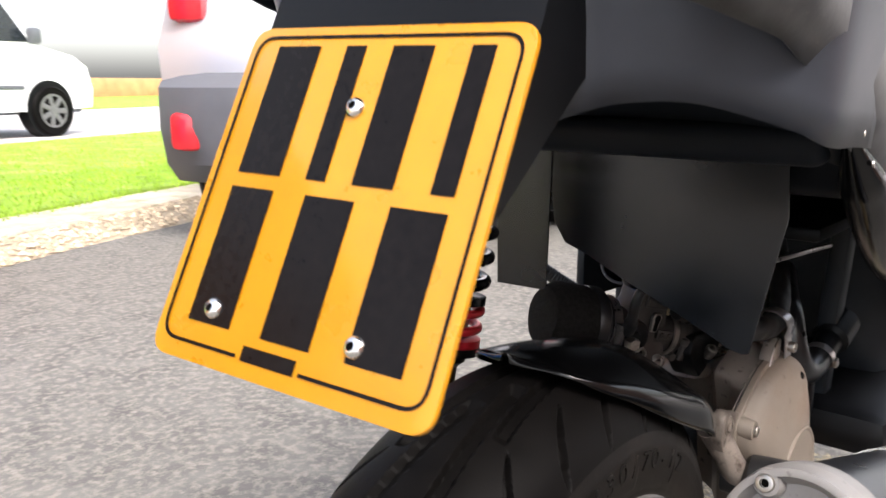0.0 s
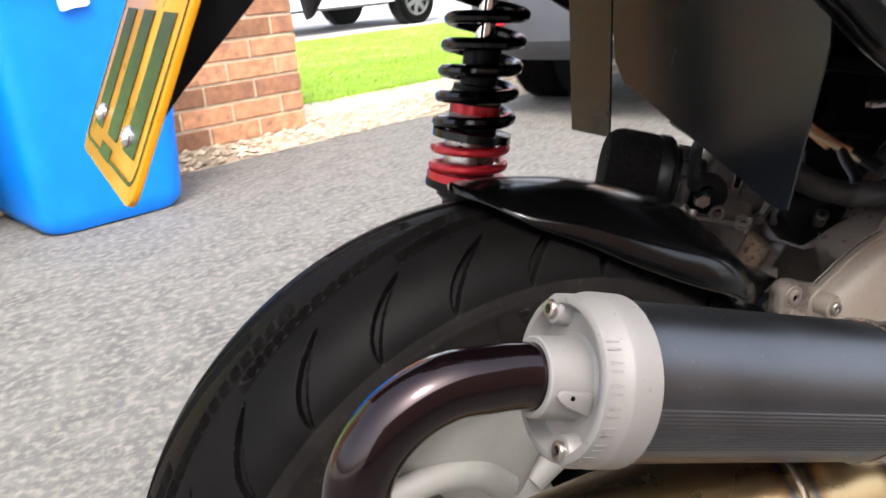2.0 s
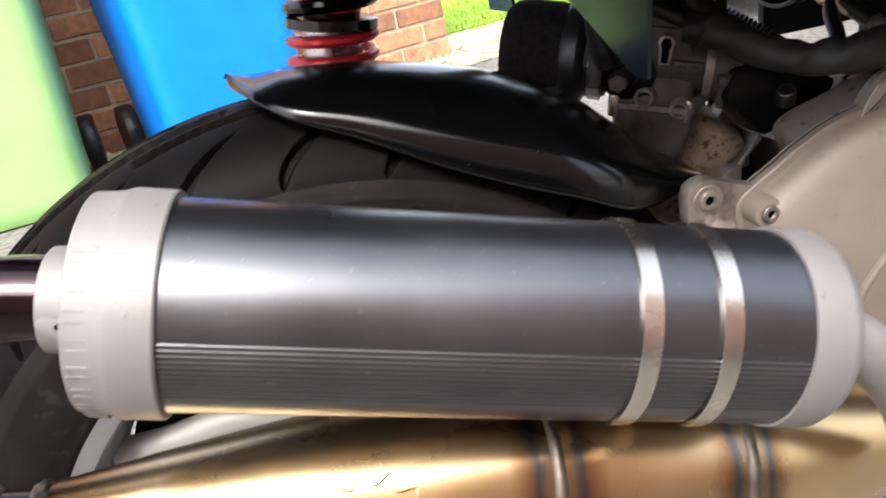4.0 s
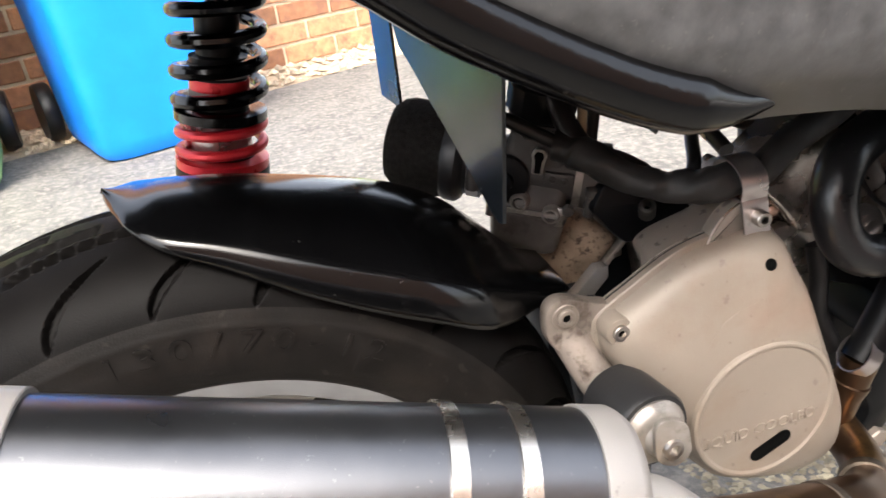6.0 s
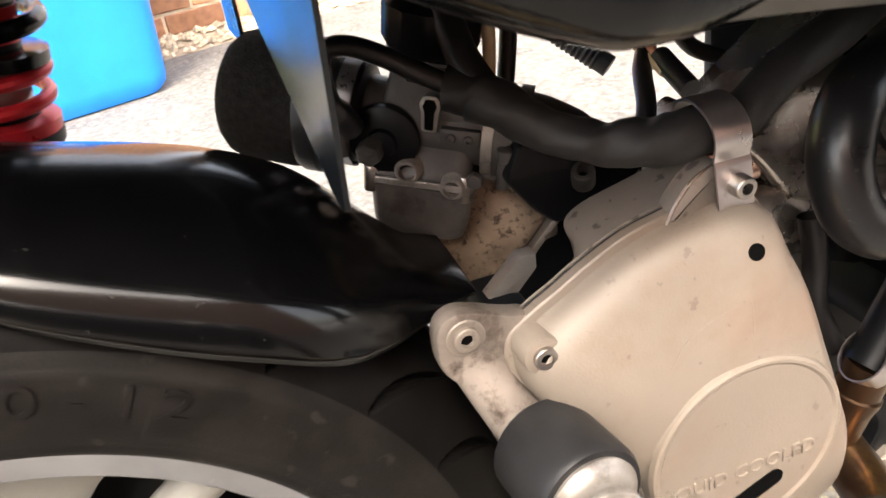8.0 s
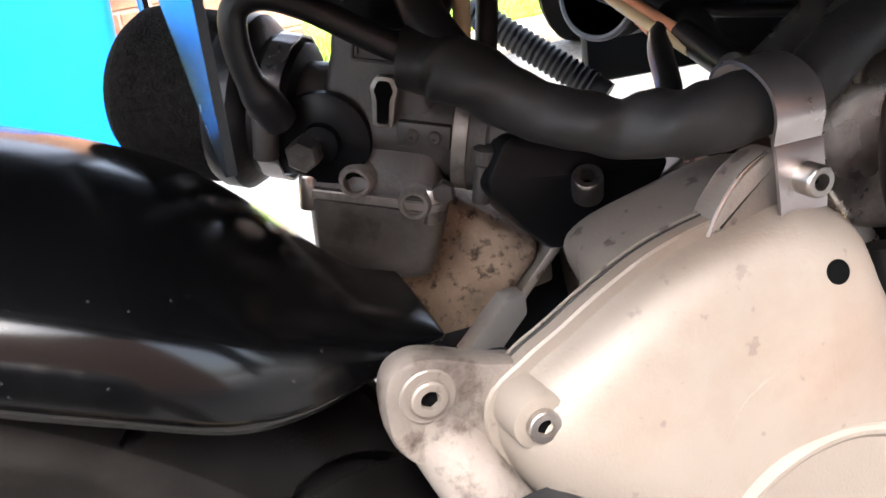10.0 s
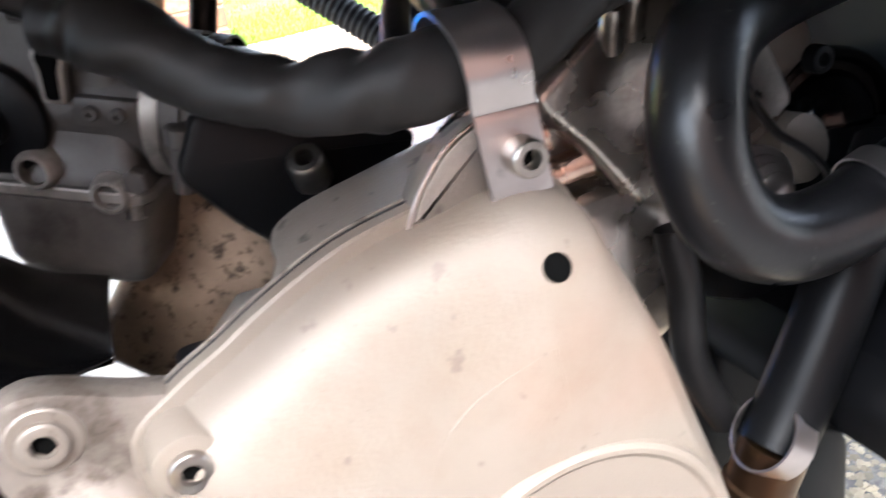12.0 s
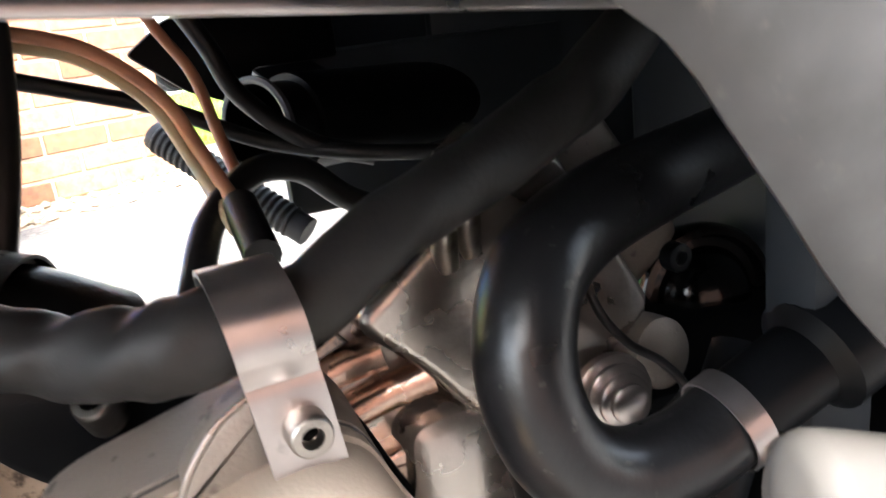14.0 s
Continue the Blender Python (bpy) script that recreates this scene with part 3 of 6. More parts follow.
suv_line = [(0.06, 0.62), (0.02, 0.85), (0.1, 1.05), (0.3, 1.5), (0.5, 1.62), (2.0, 1.66), (2.7, 1.4), (3.1, 1.02), (4.0, 0.92), (4.2, 0.6), (4.1, 0.35), (0.5, 0.3), (0.12, 0.5)]
part("body", car_shell(suv_line, 0.9, SUV, 0.2), M["silver_paint"], suv)
bm = bmesh.new()
rings = []
for k in range(17):
    s = -1 + 2 * k / 16
    e = 1 - abs(s) ** 5
    ring = []
    for x, z in ((0.25, 0.72), (0.02, 0.72), (-0.06, 0.66), (-0.07, 0.5), (-0.02, 0.34), (0.1, 0.25), (0.3, 0.24)):
        ring.append(SUV @ Vector((x + 0.14 * (1 - e), s * 0.905, z)))
    rings.append(ring)
rings_into(bm, rings)
part("rear_bumper", bm, M["dark_trim"], suv, "dark grey plastic bumper")
bm = bmesh.new()
box(bm, (0.05, 0.7, 0.16), SUV @ Matrix.Translation((-0.05, 0, 0.42)), 0.03)
part("bumper_insert", bm, M["silver_paint"], suv, "pale grey insert in the bumper")
for side in (-1, 1):
    bm = bmesh.new()
    box(bm, (0.06, 0.13, 0.16), SUV @ Matrix.Translation((0.012, side * 0.77, 0.48)), 0.03)
    part("reflector", bm, M["lamp_red"], suv, "red reflector")
    bm = bmesh.new()
    box(bm, (0.12, 0.16, 0.3), SUV @ Matrix.Translation((0.1, side * 0.76, 1.07)), 0.04)
    part("tail_light", bm, M["lamp_red"], suv, "red tail light")
    for x in (0.72, 3.3):
        wm = SUV @ Matrix.Translation((x, side * 0.78, 0.33))
        wheel(suv, wm if side < 0 else wm @ Matrix.Rotation(math.pi, 4, "Z"), 0.33, 0.22, M["rim"])
bm = bmesh.new()
f = SUV
rings_into(bm, [[f @ Vector((x, y, z)) for x, y, z in ((0.12, -0.66, 1.16), (0.12, 0.66, 1.16), (0.29, 0.6, 1.5), (0.29, -0.6, 1.5))],
                [f @ Vector((x - 0.03, y, z + 0.01)) for x, y, z in ((0.12, -0.66, 1.16), (0.12, 0.66, 1.16), (0.29, 0.6, 1.5), (0.29, -0.6, 1.5))]])
part("rear_window", bm, M["glass"], suv, "dark rear window", 0)
bm = bmesh.new()
box(bm, (0.05, 0.56, 0.13), SUV @ Matrix.Translation((0.015, 0, 0.86)), 0.012)
part("number_plate", bm, M["plate_yellow"], suv, "plain yellow plate")

# ---- bins ----
def wheelie_bin(m, mat, label, sticker):
    """Frame: front face towards -y, x to its right."""
    e = thing("wheelie_bin", m.translation, label, "wheelie bin")
    bm = bmesh.new()
    rings = []
    for z, w, d, back in ((0.005, 0.40, 0.42, 0), (0.03, 0.44, 0.46, 0), (0.06, 0.45, 0.47, 0), (0.5, 0.495, 0.56, 0.01), (0.9, 0.535, 0.64, 0.02), (0.905, 0.56, 0.68, 0.02), (0.985, 0.565, 0.685, 0.02)):
        loop = fillet([(-w / 2, -0.235 - (d - 0.47) * 0.35), (w / 2, -0.235 - (d - 0.47) * 0.35), (w / 2, -0.235 - (d - 0.47) * 0.35 + d), (-w / 2, -0.235 - (d - 0.47) * 0.35 + d)], 0.075, 6)
        rings.append([m @ Vector((x, y, z)) for x, y in loop])
    rings_into(bm, rings)
    part("body", bm, mat, e)
    bm = bmesh.new()
    box(bm, (0.58, 0.74, 0.05), m @ Matrix.Translation((0, 0.07, 1.012)) @ Matrix.Rotation(radians(4), 4, "X"), 0.022, 3)
    part("lid", bm, mat, e)
    bm = bmesh.new()
    sweep(bm, [m @ Vector((x, 0.50, 0.96)) for x in (-0.24, -0.1, 0.1, 0.24)], 0.014, 10, 3)
    part("handle", bm, mat, e)
    for s in (-1, 1):
        bm = bmesh.new()
        lathe(bm, [(-0.02, 0.06), (-0.025, 0.095), (-0.015, 0.1), (0.015, 0.1), (0.025, 0.095), (0.02, 0.06)], m @ Vector((s * 0.25, 0.3, 0.1)), m.to_3x3() @ Vector((1, 0, 0)), 28)
        part("wheel", bm, M["black_rubber"], e, "black rubber wheel")
    if sticker:
        for x, z, w, h in ((-0.06, 0.82, 0.09, 0.06), (0.13, 0.75, 0.075, 0.085), (-0.03, 0.645, 0.08, 0.055), (-0.14, 0.80, 0.05, 0.05)):
            bm = bmesh.new()
            prism(bm, round_outline([(-w / 2, -h / 2), (0, -h * 0.42), (w / 2, -h * 0.3), (w * 0.42, h / 2), (0, h * 0.4), (-w * 0.45, h * 0.45)], 3),
                  m @ Matrix.Translation((x, -0.2415 - (z - 0.06) * 0.085, z)) @ Matrix(((1, 0, 0, 0), (0, 0.075, -1, 0), (0, 1, 0.075, 0), (0, 0, 0, 1))), 0.001)
            part("label_remnant", bm, M["sticker"], e, "torn white label remnant")
        bm = bmesh.new()
        sweep(bm, [m @ Vector(p) for p in ((-0.262, -0.1, 0.70), (-0.262, -0.26, 0.71), (-0.22, -0.307, 0.715), (0.0, -0.307, 0.725), (0.21, -0.308, 0.735), (0.258, -0.26, 0.74), (0.262, -0.1, 0.745))], 0.006, 8, 4)
        part("cord", bm, M["cord"], e, "pale cord tied round it")
    return e


def bin_frame(x, y, deg):
    return Matrix.Translation((x, y, 0)) @ Matrix.Rotation(radians(deg), 4, "Z")


wheelie_bin(bin_frame(0.125, 2.53, 21), M["bin_blue"], "bright blue wheelie bin with torn labels", True)
wheelie_bin(bin_frame(-0.53, 2.36, 12), M["bin_green"], "pale green wheelie bin", False)

# ---- brick wall by the bins: frame u along, z up, face at v = 0 ----
COURSE, LONG, JOINT = 0.0865, 0.248, 0.012
wall_e = tagged(new("wall_north"), "red brick wall with buff mortar behind the bins", "brick wall", kind="structure")
bm = bmesh.new()
box(bm, (3.6 - 0.012, 0.34, 1.816), env_frame(-1.8 - 0.006, 0.178, 0.908))
part("mortar", bm, M["mortar"], wall_e, "buff mortar", 0)
unit = {}
for key, w in (("full", LONG - JOINT), ("half", LONG / 2 - JOINT)):
    bm = bmesh.new()
    box(bm, (w, 0.11, COURSE - JOINT), Matrix.Identity(4), 0.004, 1)
    me = bpy.data.meshes.new("brick")
    bm.to_mesh(me)
    bm.free()
    me.materials.append(M["brick"])
    unit[key] = me
far = bmesh.new()
count = 0
for c in range(21):
    z = (c + 0.5) * COURSE
    u = -JOINT / 2
    first = True
    while u > -3.6:
        key = "half" if (first and c % 2) else "full"
        w = LONG / 2 if key == "half" else LONG
        m = env_frame(u - w / 2 + JOINT / 2, 0.055 + rng.uniform(-0.0015, 0.0015), z)
        if u > -1.9 and c < 20 and count < 300:
            ob = new("brick", unit[key])
            ob.parent = wall_e
            ob.matrix_basis = m
            count += 1
        else:
            box(far, (w - JOINT, 0.11, COURSE - JOINT), m)
        u -= w
        first = False
    # return face at the wall's end
    box(far, (0.11, LONG - JOINT, COURSE - JOINT), env_frame(-0.055 + 0.002, 0.225 if c % 2 else 0.24, z))
ob = part("brick_courses", far, M["brick_joined"], wall_e, smooth=0)
ob["kind"] = "stuff"

# plain house wall that closes the place behind the camera
bm = bmesh.new()
box(bm, (5.8, 0.3, 2.5), env_frame(-3.2, -5.5, 1.25))
tagged(part("wall_south", bm, M["house_brick"], None, smooth=0), "plain red brick house wall", "brick wall", kind="structure")

# ---- the scooter ----
SC = thing("scooter", (0.398, 0.276, 0.0), "black scooter with a cream engine cover and tuned exhaust", "scooter")
AX, RIGHT = Vector((0.3923, 0.2712, 0.2537)), Vector((0, -1, 0))
WF = pose(*AX, 2.6, 0, 2.0)  # wheel frame: y along the axle, to the left


# rear wheel
def tyre_mesh():
    nu = 1800
    a, b, rc = 0.0554, 0.066, 0.1909
    th = np.linspace(0, 2 * np.pi, nu, endpoint=False)[:, None]
    ph = np.concatenate([np.linspace(-2.0, -1.26, 26)[:-1], np.linspace(-1.26, 1.26, 160), np.linspace(1.26, 2.0, 26)[1:]])[None, :]
    nv = ph.shape[1]
    s = ph / 1.25
    pitch = 2 * np.pi / 27
    depth = np.zeros((nu, nv))
    for side in (-1, 1):
        q = s * side
        base = th + (0.0 if side > 0 else pitch / 2)
        # crescent shoulder slots, nearly radial
        k = (base - 0.30 * (q - 0.66) + 0.40 * (q - 0.66) ** 2) / pitch
        f = np.abs(k - np.round(k)) * pitch * 0.235
        reach = np.clip((q - 0.36) / 0.60, 0, 1)
        win = np.clip((q - 0.36) / 0.05, 0, 1) * np.clip((0.96 - q) / 0.05, 0, 1)
        depth = np.maximum(depth, win * np.clip((0.0042 * np.sin(np.pi * reach) ** 0.6 - f) / 0.0014, 0, 1))
        # long grooves that run round the crown and drift outwards
        period = 2 * pitch
        for shift in (-1, 0, 1):
            local = (base % period) - period / 2 + shift * period
            qc = 0.16 + 0.30 * local + 0.5 * np.clip(local - 0.15, 0, 1) ** 2
            win = np.clip((0.34 - np.abs(local)) / 0.03, 0, 1)
            depth = np.maximum(depth, win * np.clip((0.0044 - np.abs(q - qc) * 0.075) / 0.0012, 0, 1))
    side_deg = np.degrees(th) % 60
    panel = 0.0006 * np.clip((np.abs(ph) - 1.50) / 0.015, 0, 1) * np.clip((1.72 - np.abs(ph)) / 0.015, 0, 1) * np.clip((side_deg - 20) / 0.8, 0, 1)
    rib = 0.0010 * np.clip(1 - np.abs(np.abs(ph) - 1.36) / 0.02, 0, 1) + 0.0010 * np.clip(1 - np.abs(np.abs(ph) - 1.86) / 0.03, 0, 1) + panel * 0.7
    d = -0.0050 * depth + rib
    rho = rc + (a + d) * np.sign(np.cos(ph)) * np.abs(np.cos(ph)) ** 0.88
    y = (b + d) * np.sign(np.sin(ph)) * np.abs(np.sin(ph)) ** 0.92 + 0 * th
    x, z = rho * np.cos(th), rho * np.sin(th)
    v = np.stack([x, y, z], -1).reshape(-1, 3)
    i, j = np.meshgrid(np.arange(nu), np.arange(nv - 1), indexing="ij")
    n = (i + 1) % nu
    f = np.stack([i * nv + j, n * nv + j, n * nv + j + 1, i * nv + j + 1], -1).reshape(-1, 4)
    me = bpy.data.meshes.new("tyre")
    me.from_pydata(v.tolist(), [], f.tolist())
    me.transform(WF)
    for v in me.vertices:  # the loaded foot of the tyre settles on the drive
        if v.co.z < 0.10:
            v.co.z -= 0.0078 * (1 - v.co.z / 0.10)
    return me


def wl(x, y, z):
    return WF @ Vector((x, y, z))


AXLE = WF.to_3x3() @ Vector((0, -1, 0))
bm = bmesh.new()
lathe(bm, [(-0.054, 0.150), (-0.054, 0.167), (-0.048, 0.168), (-0.044, 0.158), (0.044, 0.158), (0.044, 0.166), (0.052, 0.1725), (0.0605, 0.1738), (0.0622, 0.1730), (0.0627, 0.1712), (0.0627, 0.1605), (0.0612, 0.1590), (0.055, 0.1570), (0.045, 0.1530), (0.03, 0.148), (-0.03, 0.145), (-0.054, 0.150)], AX, AXLE, 96, cap=False)
rear_wheel = part("rear_wheel", bm, M["rim"], SC, "silver cast rim with worn edge", 25)
bm = bmesh.new()
lathe(bm, [(0.0600, 0.1739), (0.0606, 0.1744), (0.0618, 0.1741), (0.0626, 0.1733), (0.0629, 0.1722)], AX, AXLE, 160, cap=False, shape=lambda a, q: 1 + 0.0012 * math.sin(23 * a) * math.sin(7 * a + 1))
part("worn_rim_edge", bm, M["rim_edge"], rear_wheel, "rim edge scuffed to bare metal")
tyre = link("tyre", tyre_mesh(), M["tyre"], rear_wheel, "black tyre with slanted tread grooves", 50)
tyre.data.materials.append(M["sidewall"])
across = WF.inverted()
for poly in tyre.data.polygons:  # dusty rubber below the shoulder
    c = across @ poly.center
    if c.y < -0.058 and math.hypot(c.x, c.z) < 0.214:
        poly.material_index = 1
bm = bmesh.new()
lathe(bm, [(-0.03, 0.052), (0.012, 0.052), (0.02, 0.046), (0.026, 0.03), (0.03, 0.018), (0.03, 0.0005)], AX, AXLE, 40)
part("hub", bm, M["hub"], rear_wheel, "cream painted hub")
f = basis(AXLE)
WX, WZ = WF.to_3x3() @ Vector((1, 0, 0)), WF.to_3x3() @ Vector((0, 0, 1))


def on_wheel(rad, deg, out):
    a = radians(deg)
    return AX + WX * rad * math.cos(a) + WZ * rad * math.sin(a) + AXLE * out


for centre, half, tip in ((97, 36, 40), (-23, 36, 40), (217, 36, 40)):
    bm = bmesh.new()
    rings = []
    for u in np.linspace(0, 1, 9):
        rad = 0.038 + 0.114 * u
        wide = half - 5 * math.sin(math.pi * u) + (tip - half) * u
        rings.append([on_wheel(rad, centre + wide * math.copysign(abs(math.cos(t)) ** 0.7, math.cos(t)), 0.016 + 0.018 * u + 0.010 * math.sin(t) - 0.006 * math.cos(t) ** 2 * u) for t in np.linspace(0, 2 * math.pi, 16, endpoint=False)])
    rings_into(bm, rings)
    part("spoke", bm, M["hub"], rear_wheel, "cream cast spoke")
for turn in (0, 120, 240):
    bm = bmesh.new()
    sweep(bm, [on_wheel(0.150, 146 - turn, 0.036), on_wheel(0.125, 138 - turn, 0.038), on_wheel(0.100, 124 - turn, 0.034), on_wheel(0.075, 108 - turn, 0.030), on_wheel(0.048, 90 - turn, 0.024)], lambda u: 0.0085 + 0.003 * u, 14, 5)
    part("spoke_rib", bm, M["hub"], rear_wheel, "raised curved cream rib")
for turn in (0, 120, 240):
    bm = bmesh.new()
    sweep(bm, [on_wheel(0.152, 41 - turn, 0.020), on_wheel(0.12, 42 - turn, 0.018), on_wheel(0.08, 44 - turn, 0.016), on_wheel(0.045, 50 - turn, 0.014)], lambda u: 0.0125 - 0.002 * u, 16, 5)
    part("spoke_tube", bm, M["hub"], rear_wheel, "round cream cast spoke")
bm = bmesh.new()
lathe(bm, [(-0.02, 0.143), (-0.016, 0.143), (-0.016, 0.06), (-0.02, 0.06)], AX, AXLE, 48)
part("wheel_disc", bm, M["satin_black"], rear_wheel, "dark inner disc")
for k in range(5):
    a = 2 * math.pi * k / 5 + 0.1
    cap_bolt(rear_wheel, AX + f @ Vector((0.036 * math.cos(a), 0.036 * math.sin(a), 0.018)), AXLE, 0.005, 0.006)
# sidewall lettering 130/70-12
bm = bmesh.new()
for k, ch in enumerate("130/70-12"):
    me = glyphs(ch, 0.0185, 0.0009)
    me.transform(Matrix.Scale(1.35, 4, (1, 0, 0)))
    ang = radians(97.0 - 4.95 * k)
    rad = 0.196
    p = Vector((rad * math.cos(ang), -0.0660, rad * math.sin(ang)))
    mm = WF @ Matrix.Translation(p) @ Matrix.Rotation(-(ang - math.pi / 2), 4, "Y") @ Matrix.Rotation(radians(90), 4, "X") @ Matrix.Rotation(radians(-2), 4, "X")
    me.transform(mm)
    bm.from_mesh(me)
    bpy.data.meshes.remove(me)
part("size_lettering", bm, M["sidewall"], tyre, "raised rubber lettering 130/70-12", 0)

for ang in (38, 30, 22, 14, 150, 142, 134):
    bm = bmesh.new()
    rad = 0.192
    a = radians(ang)
    mm = WF @ Matrix.Translation((rad * math.cos(a), -0.0648, rad * math.sin(a))) @ Matrix.Rotation(-(a - math.pi / 2), 4, "Y") @ Matrix.Rotation(radians(90), 4, "X")
    box(bm, (0.012, 0.015, 0.0016), mm, 0.0006, 1)
    part("sidewall_bar", bm, M["sidewall"], tyre, "raised plain rubber bar")
# number plate: frame x to its right as read, y up its face
tl, tr, bl, br = Vector((0.2494, 0.3252, 0.7058)), Vector((0.2636, 0.1684, 0.7035)), Vector((0.176, 0.3284, 0.5606)), Vector((0.1899, 0.1677, 0.557))
px = ((tr - tl) + (br - bl)).normalized()
pn = px.cross((tl - bl) + (tr - br)).normalized()
py = pn.cross(px)
PF = Matrix((px, py, pn)).transposed().to_4x4()
PF.translation = (tl + tr + bl + br) / 4
PW, PH = 0.1585, 0.163
bm = bmesh.new()
prism(bm, fillet([(-PW / 2, -PH / 2), (PW / 2, -PH / 2), (PW / 2, PH / 2), (-PW / 2, PH / 2)], 0.011, 6), PF @ Matrix.Translation((0, 0, -0.003)), 0.003, 0.0004)
plate = part("number_plate", bm, M["plate_yellow"], SC, "yellow plastic plate with two rows of plain dark bars")


def plate_bar(x0, y0, w, h, lean=0.0, z=0.0002, name="bar"):
    bm = bmesh.new()
    prism(bm, [(x0 + lean * 0, y0), (x0 + w, y0), (x0 + w + lean, y0 + h), (x0 + lean, y0 + h)], PF @ Matrix.Translation((0, 0, z)), 0.0003)
    part(name, bm, M["plate_black"], plate, "plain black bar", 0)


for x0, w in ((-0.0595, 0.027), (-0.0165, 0.0115), (0.010, 0.022), (0.0505, 0.0115)):
    plate_bar(x0, 0.0075, w, 0.064)
for x0, w in ((-0.0600, 0.027), (-0.0135, 0.028), (0.0335, 0.028)):
    plate_bar(x0, -0.0635, w, 0.064)
plate_bar(-0.021, -0.0745, 0.031, 0.0065, name="maker_bar")
# fine border line, open round the maker's bar
loop = fillet([(-PW / 2 + 0.0045, -PH / 2 + 0.0075), (PW / 2 - 0.0045, -PH / 2 + 0.0075), (PW / 2 - 0.0045, PH / 2 - 0.0045), (-PW / 2 + 0.0045, PH / 2 - 0.0045)], 0.011, 6)
inner = inset_loop(loop, 0.0016)
bm = bmesh.new()
n = len(loop)
for i in range(n):
    j = (i + 1) % n
    if i == 6:
        segs = ((0.0, 0.31), (0.60, 1.0))
    else:
        segs = ((0, 1),)
    for s0, s1 in segs:
        q = [Vector(loop[i]).lerp(Vector(loop[j]), s0), Vector(loop[i]).lerp(Vector(loop[j]), s1), Vector(inner[i]).lerp(Vector(inner[j]), s1), Vector(inner[i]).lerp(Vector(inner[j]), s0)]
        rings_into(bm, [[PF @ Vector((v.x, v.y, 0.0002)) for v in q], [PF @ Vector((v.x, v.y, 0.0005)) for v in q]])
part("border_line", bm, M["plate_black"], plate, "thin black border line", 0)
for at in ((0.2385, 0.249, 0.6693), (0.1905, 0.2919, 0.5821), (0.1976, 0.2100, 0.5803)):
    p = PF.inverted() @ Vector(at)
    at = PF @ Vector((p.x, p.y, 0.0003))
    bm = bmesh.new()
    lathe(bm, [(0, 0.0049), (0.001, 0.0047), (0.0022, 0.0036), (0.003, 0.0022), (0.003, 0.0019), (0.0016, 0.0017), (0.0016, 0.0001)], at, pn, 28, cap=False)
    screw = part("screw", bm, M["chrome"], plate, "domed chrome screw")
    bm = bmesh.new()
    lathe(bm, [(0.0017, 0.0018), (0.0019, 0.0018)], at, pn, 24, shape=hexagon)
    part("socket", bm, M["socket"], screw)
# holder behind the plate: a wedge that deepens upwards
bm = bmesh.new()
rings = []
for y, w, d in ((-0.070, 0.05, 0.003), (-0.03, 0.128, 0.006), (0.02, 0.148, 0.022), (0.082, 0.152, 0.050), (0.14, 0.15, 0.09)):
    rings.append([PF @ Vector((sx * w / 2, y, z)) for sx, z in ((-1, -0.0045), (1, -0.0045), (0.96, -0.0045 - d), (-0.96, -0.0045 - d))])
rings_into(bm, rings)
part("plate_holder", bm, M["satin_black"], SC, "black plastic plate holder")

# silencer
SA, SB = Vector((0.3624, 0.0794, 0.4707)), Vector((0.5548, 0.0647, 0.4127))
SD = (SB - SA).normalized()
SL = (SB - SA).length
SU = (Vector((0, 0, 1)) - SD * SD.z).normalized()
SR = SD.cross(SU)  # points to the right side
R0 = 0.0345


def around(angle, radius, s):
    """A point on the silencer's flank: angle in degrees from its top, towards the right."""
    a = radians(angle)
    return SA + SD * s + (SU * math.cos(a) + SR * math.sin(a)) * radius


bm = bmesh.new()
rings = []
for s, r in ((-0.006, R0), (-0.005, R0), (SL, R0), (SL + 0.002, R0)):
    ring = []
    for i in range(1080):
        a = 2 * math.pi * i / 1080
        deg = math.degrees(a)
        k = r
        turn = (deg - 332) % 360
        if turn < 36:
            k = r * (1 - 0.010 * (0.5 - 0.5 * math.cos(turn / 36 * 2 * math.pi * 12)))
        ring.append(SA + SD * s + (SR * math.cos(a) + SU * math.sin(a)) * k)
    rings.append(ring)
rings_into(bm, rings)
silencer = part("silencer", bm, M["can"], SC, "black anodised silencer with pale cast end caps", 20)
bm = bmesh.new()
lathe(bm, [(-0.001, R0 - 0.002), (-0.0012, R0 + 0.0017), (-0.0018, R0 + 0.0022), (-0.0140, R0 + 0.0022), (-0.0155, R0 + 0.0019), (-0.0172, R0 + 0.0010), (-0.0262, R0 + 0.0001), (-0.0268, R0 - 0.0012), (-0.0266, R0 - 0.0034), (-0.0215, R0 - 0.0056), (-0.0200, R0 - 0.0070), (-0.0195, 0.0195), (-0.0205, 0.0178), (-0.026, 0.0172), (-0.0385, 0.0168), (-0.0392, 0.0160), (-0.0392, 0.0140), (-0.03, 0.0136)], SA, SD, 72, cap=False)
rear_cap = part("rear_cap", bm, M["cast_white"], silencer, "pale cast end cap", 30)
for ang in (-35, 150):
    cap_bolt(silencer, around(ang, R0 - 0.0052, -0.0255), -SD, 0.0042, 0.003, name="screw")
for ang in (-35, 150):
    bm = bmesh.new()
    lathe(bm, [(0, 0.0072), (0.006, 0.0068), (0.0075, 0.006)], around(ang, R0 - 0.0052, -0.0185), -SD, 24)
    part("screw_boss", bm, M["cast_white"], silencer)
# drilled tab on the cap's neck
tab = Matrix((SD, SU, SR)).transposed().to_4x4()
tab.translation = around(88, 0.0182, -0.0311)
bm = bmesh.new()
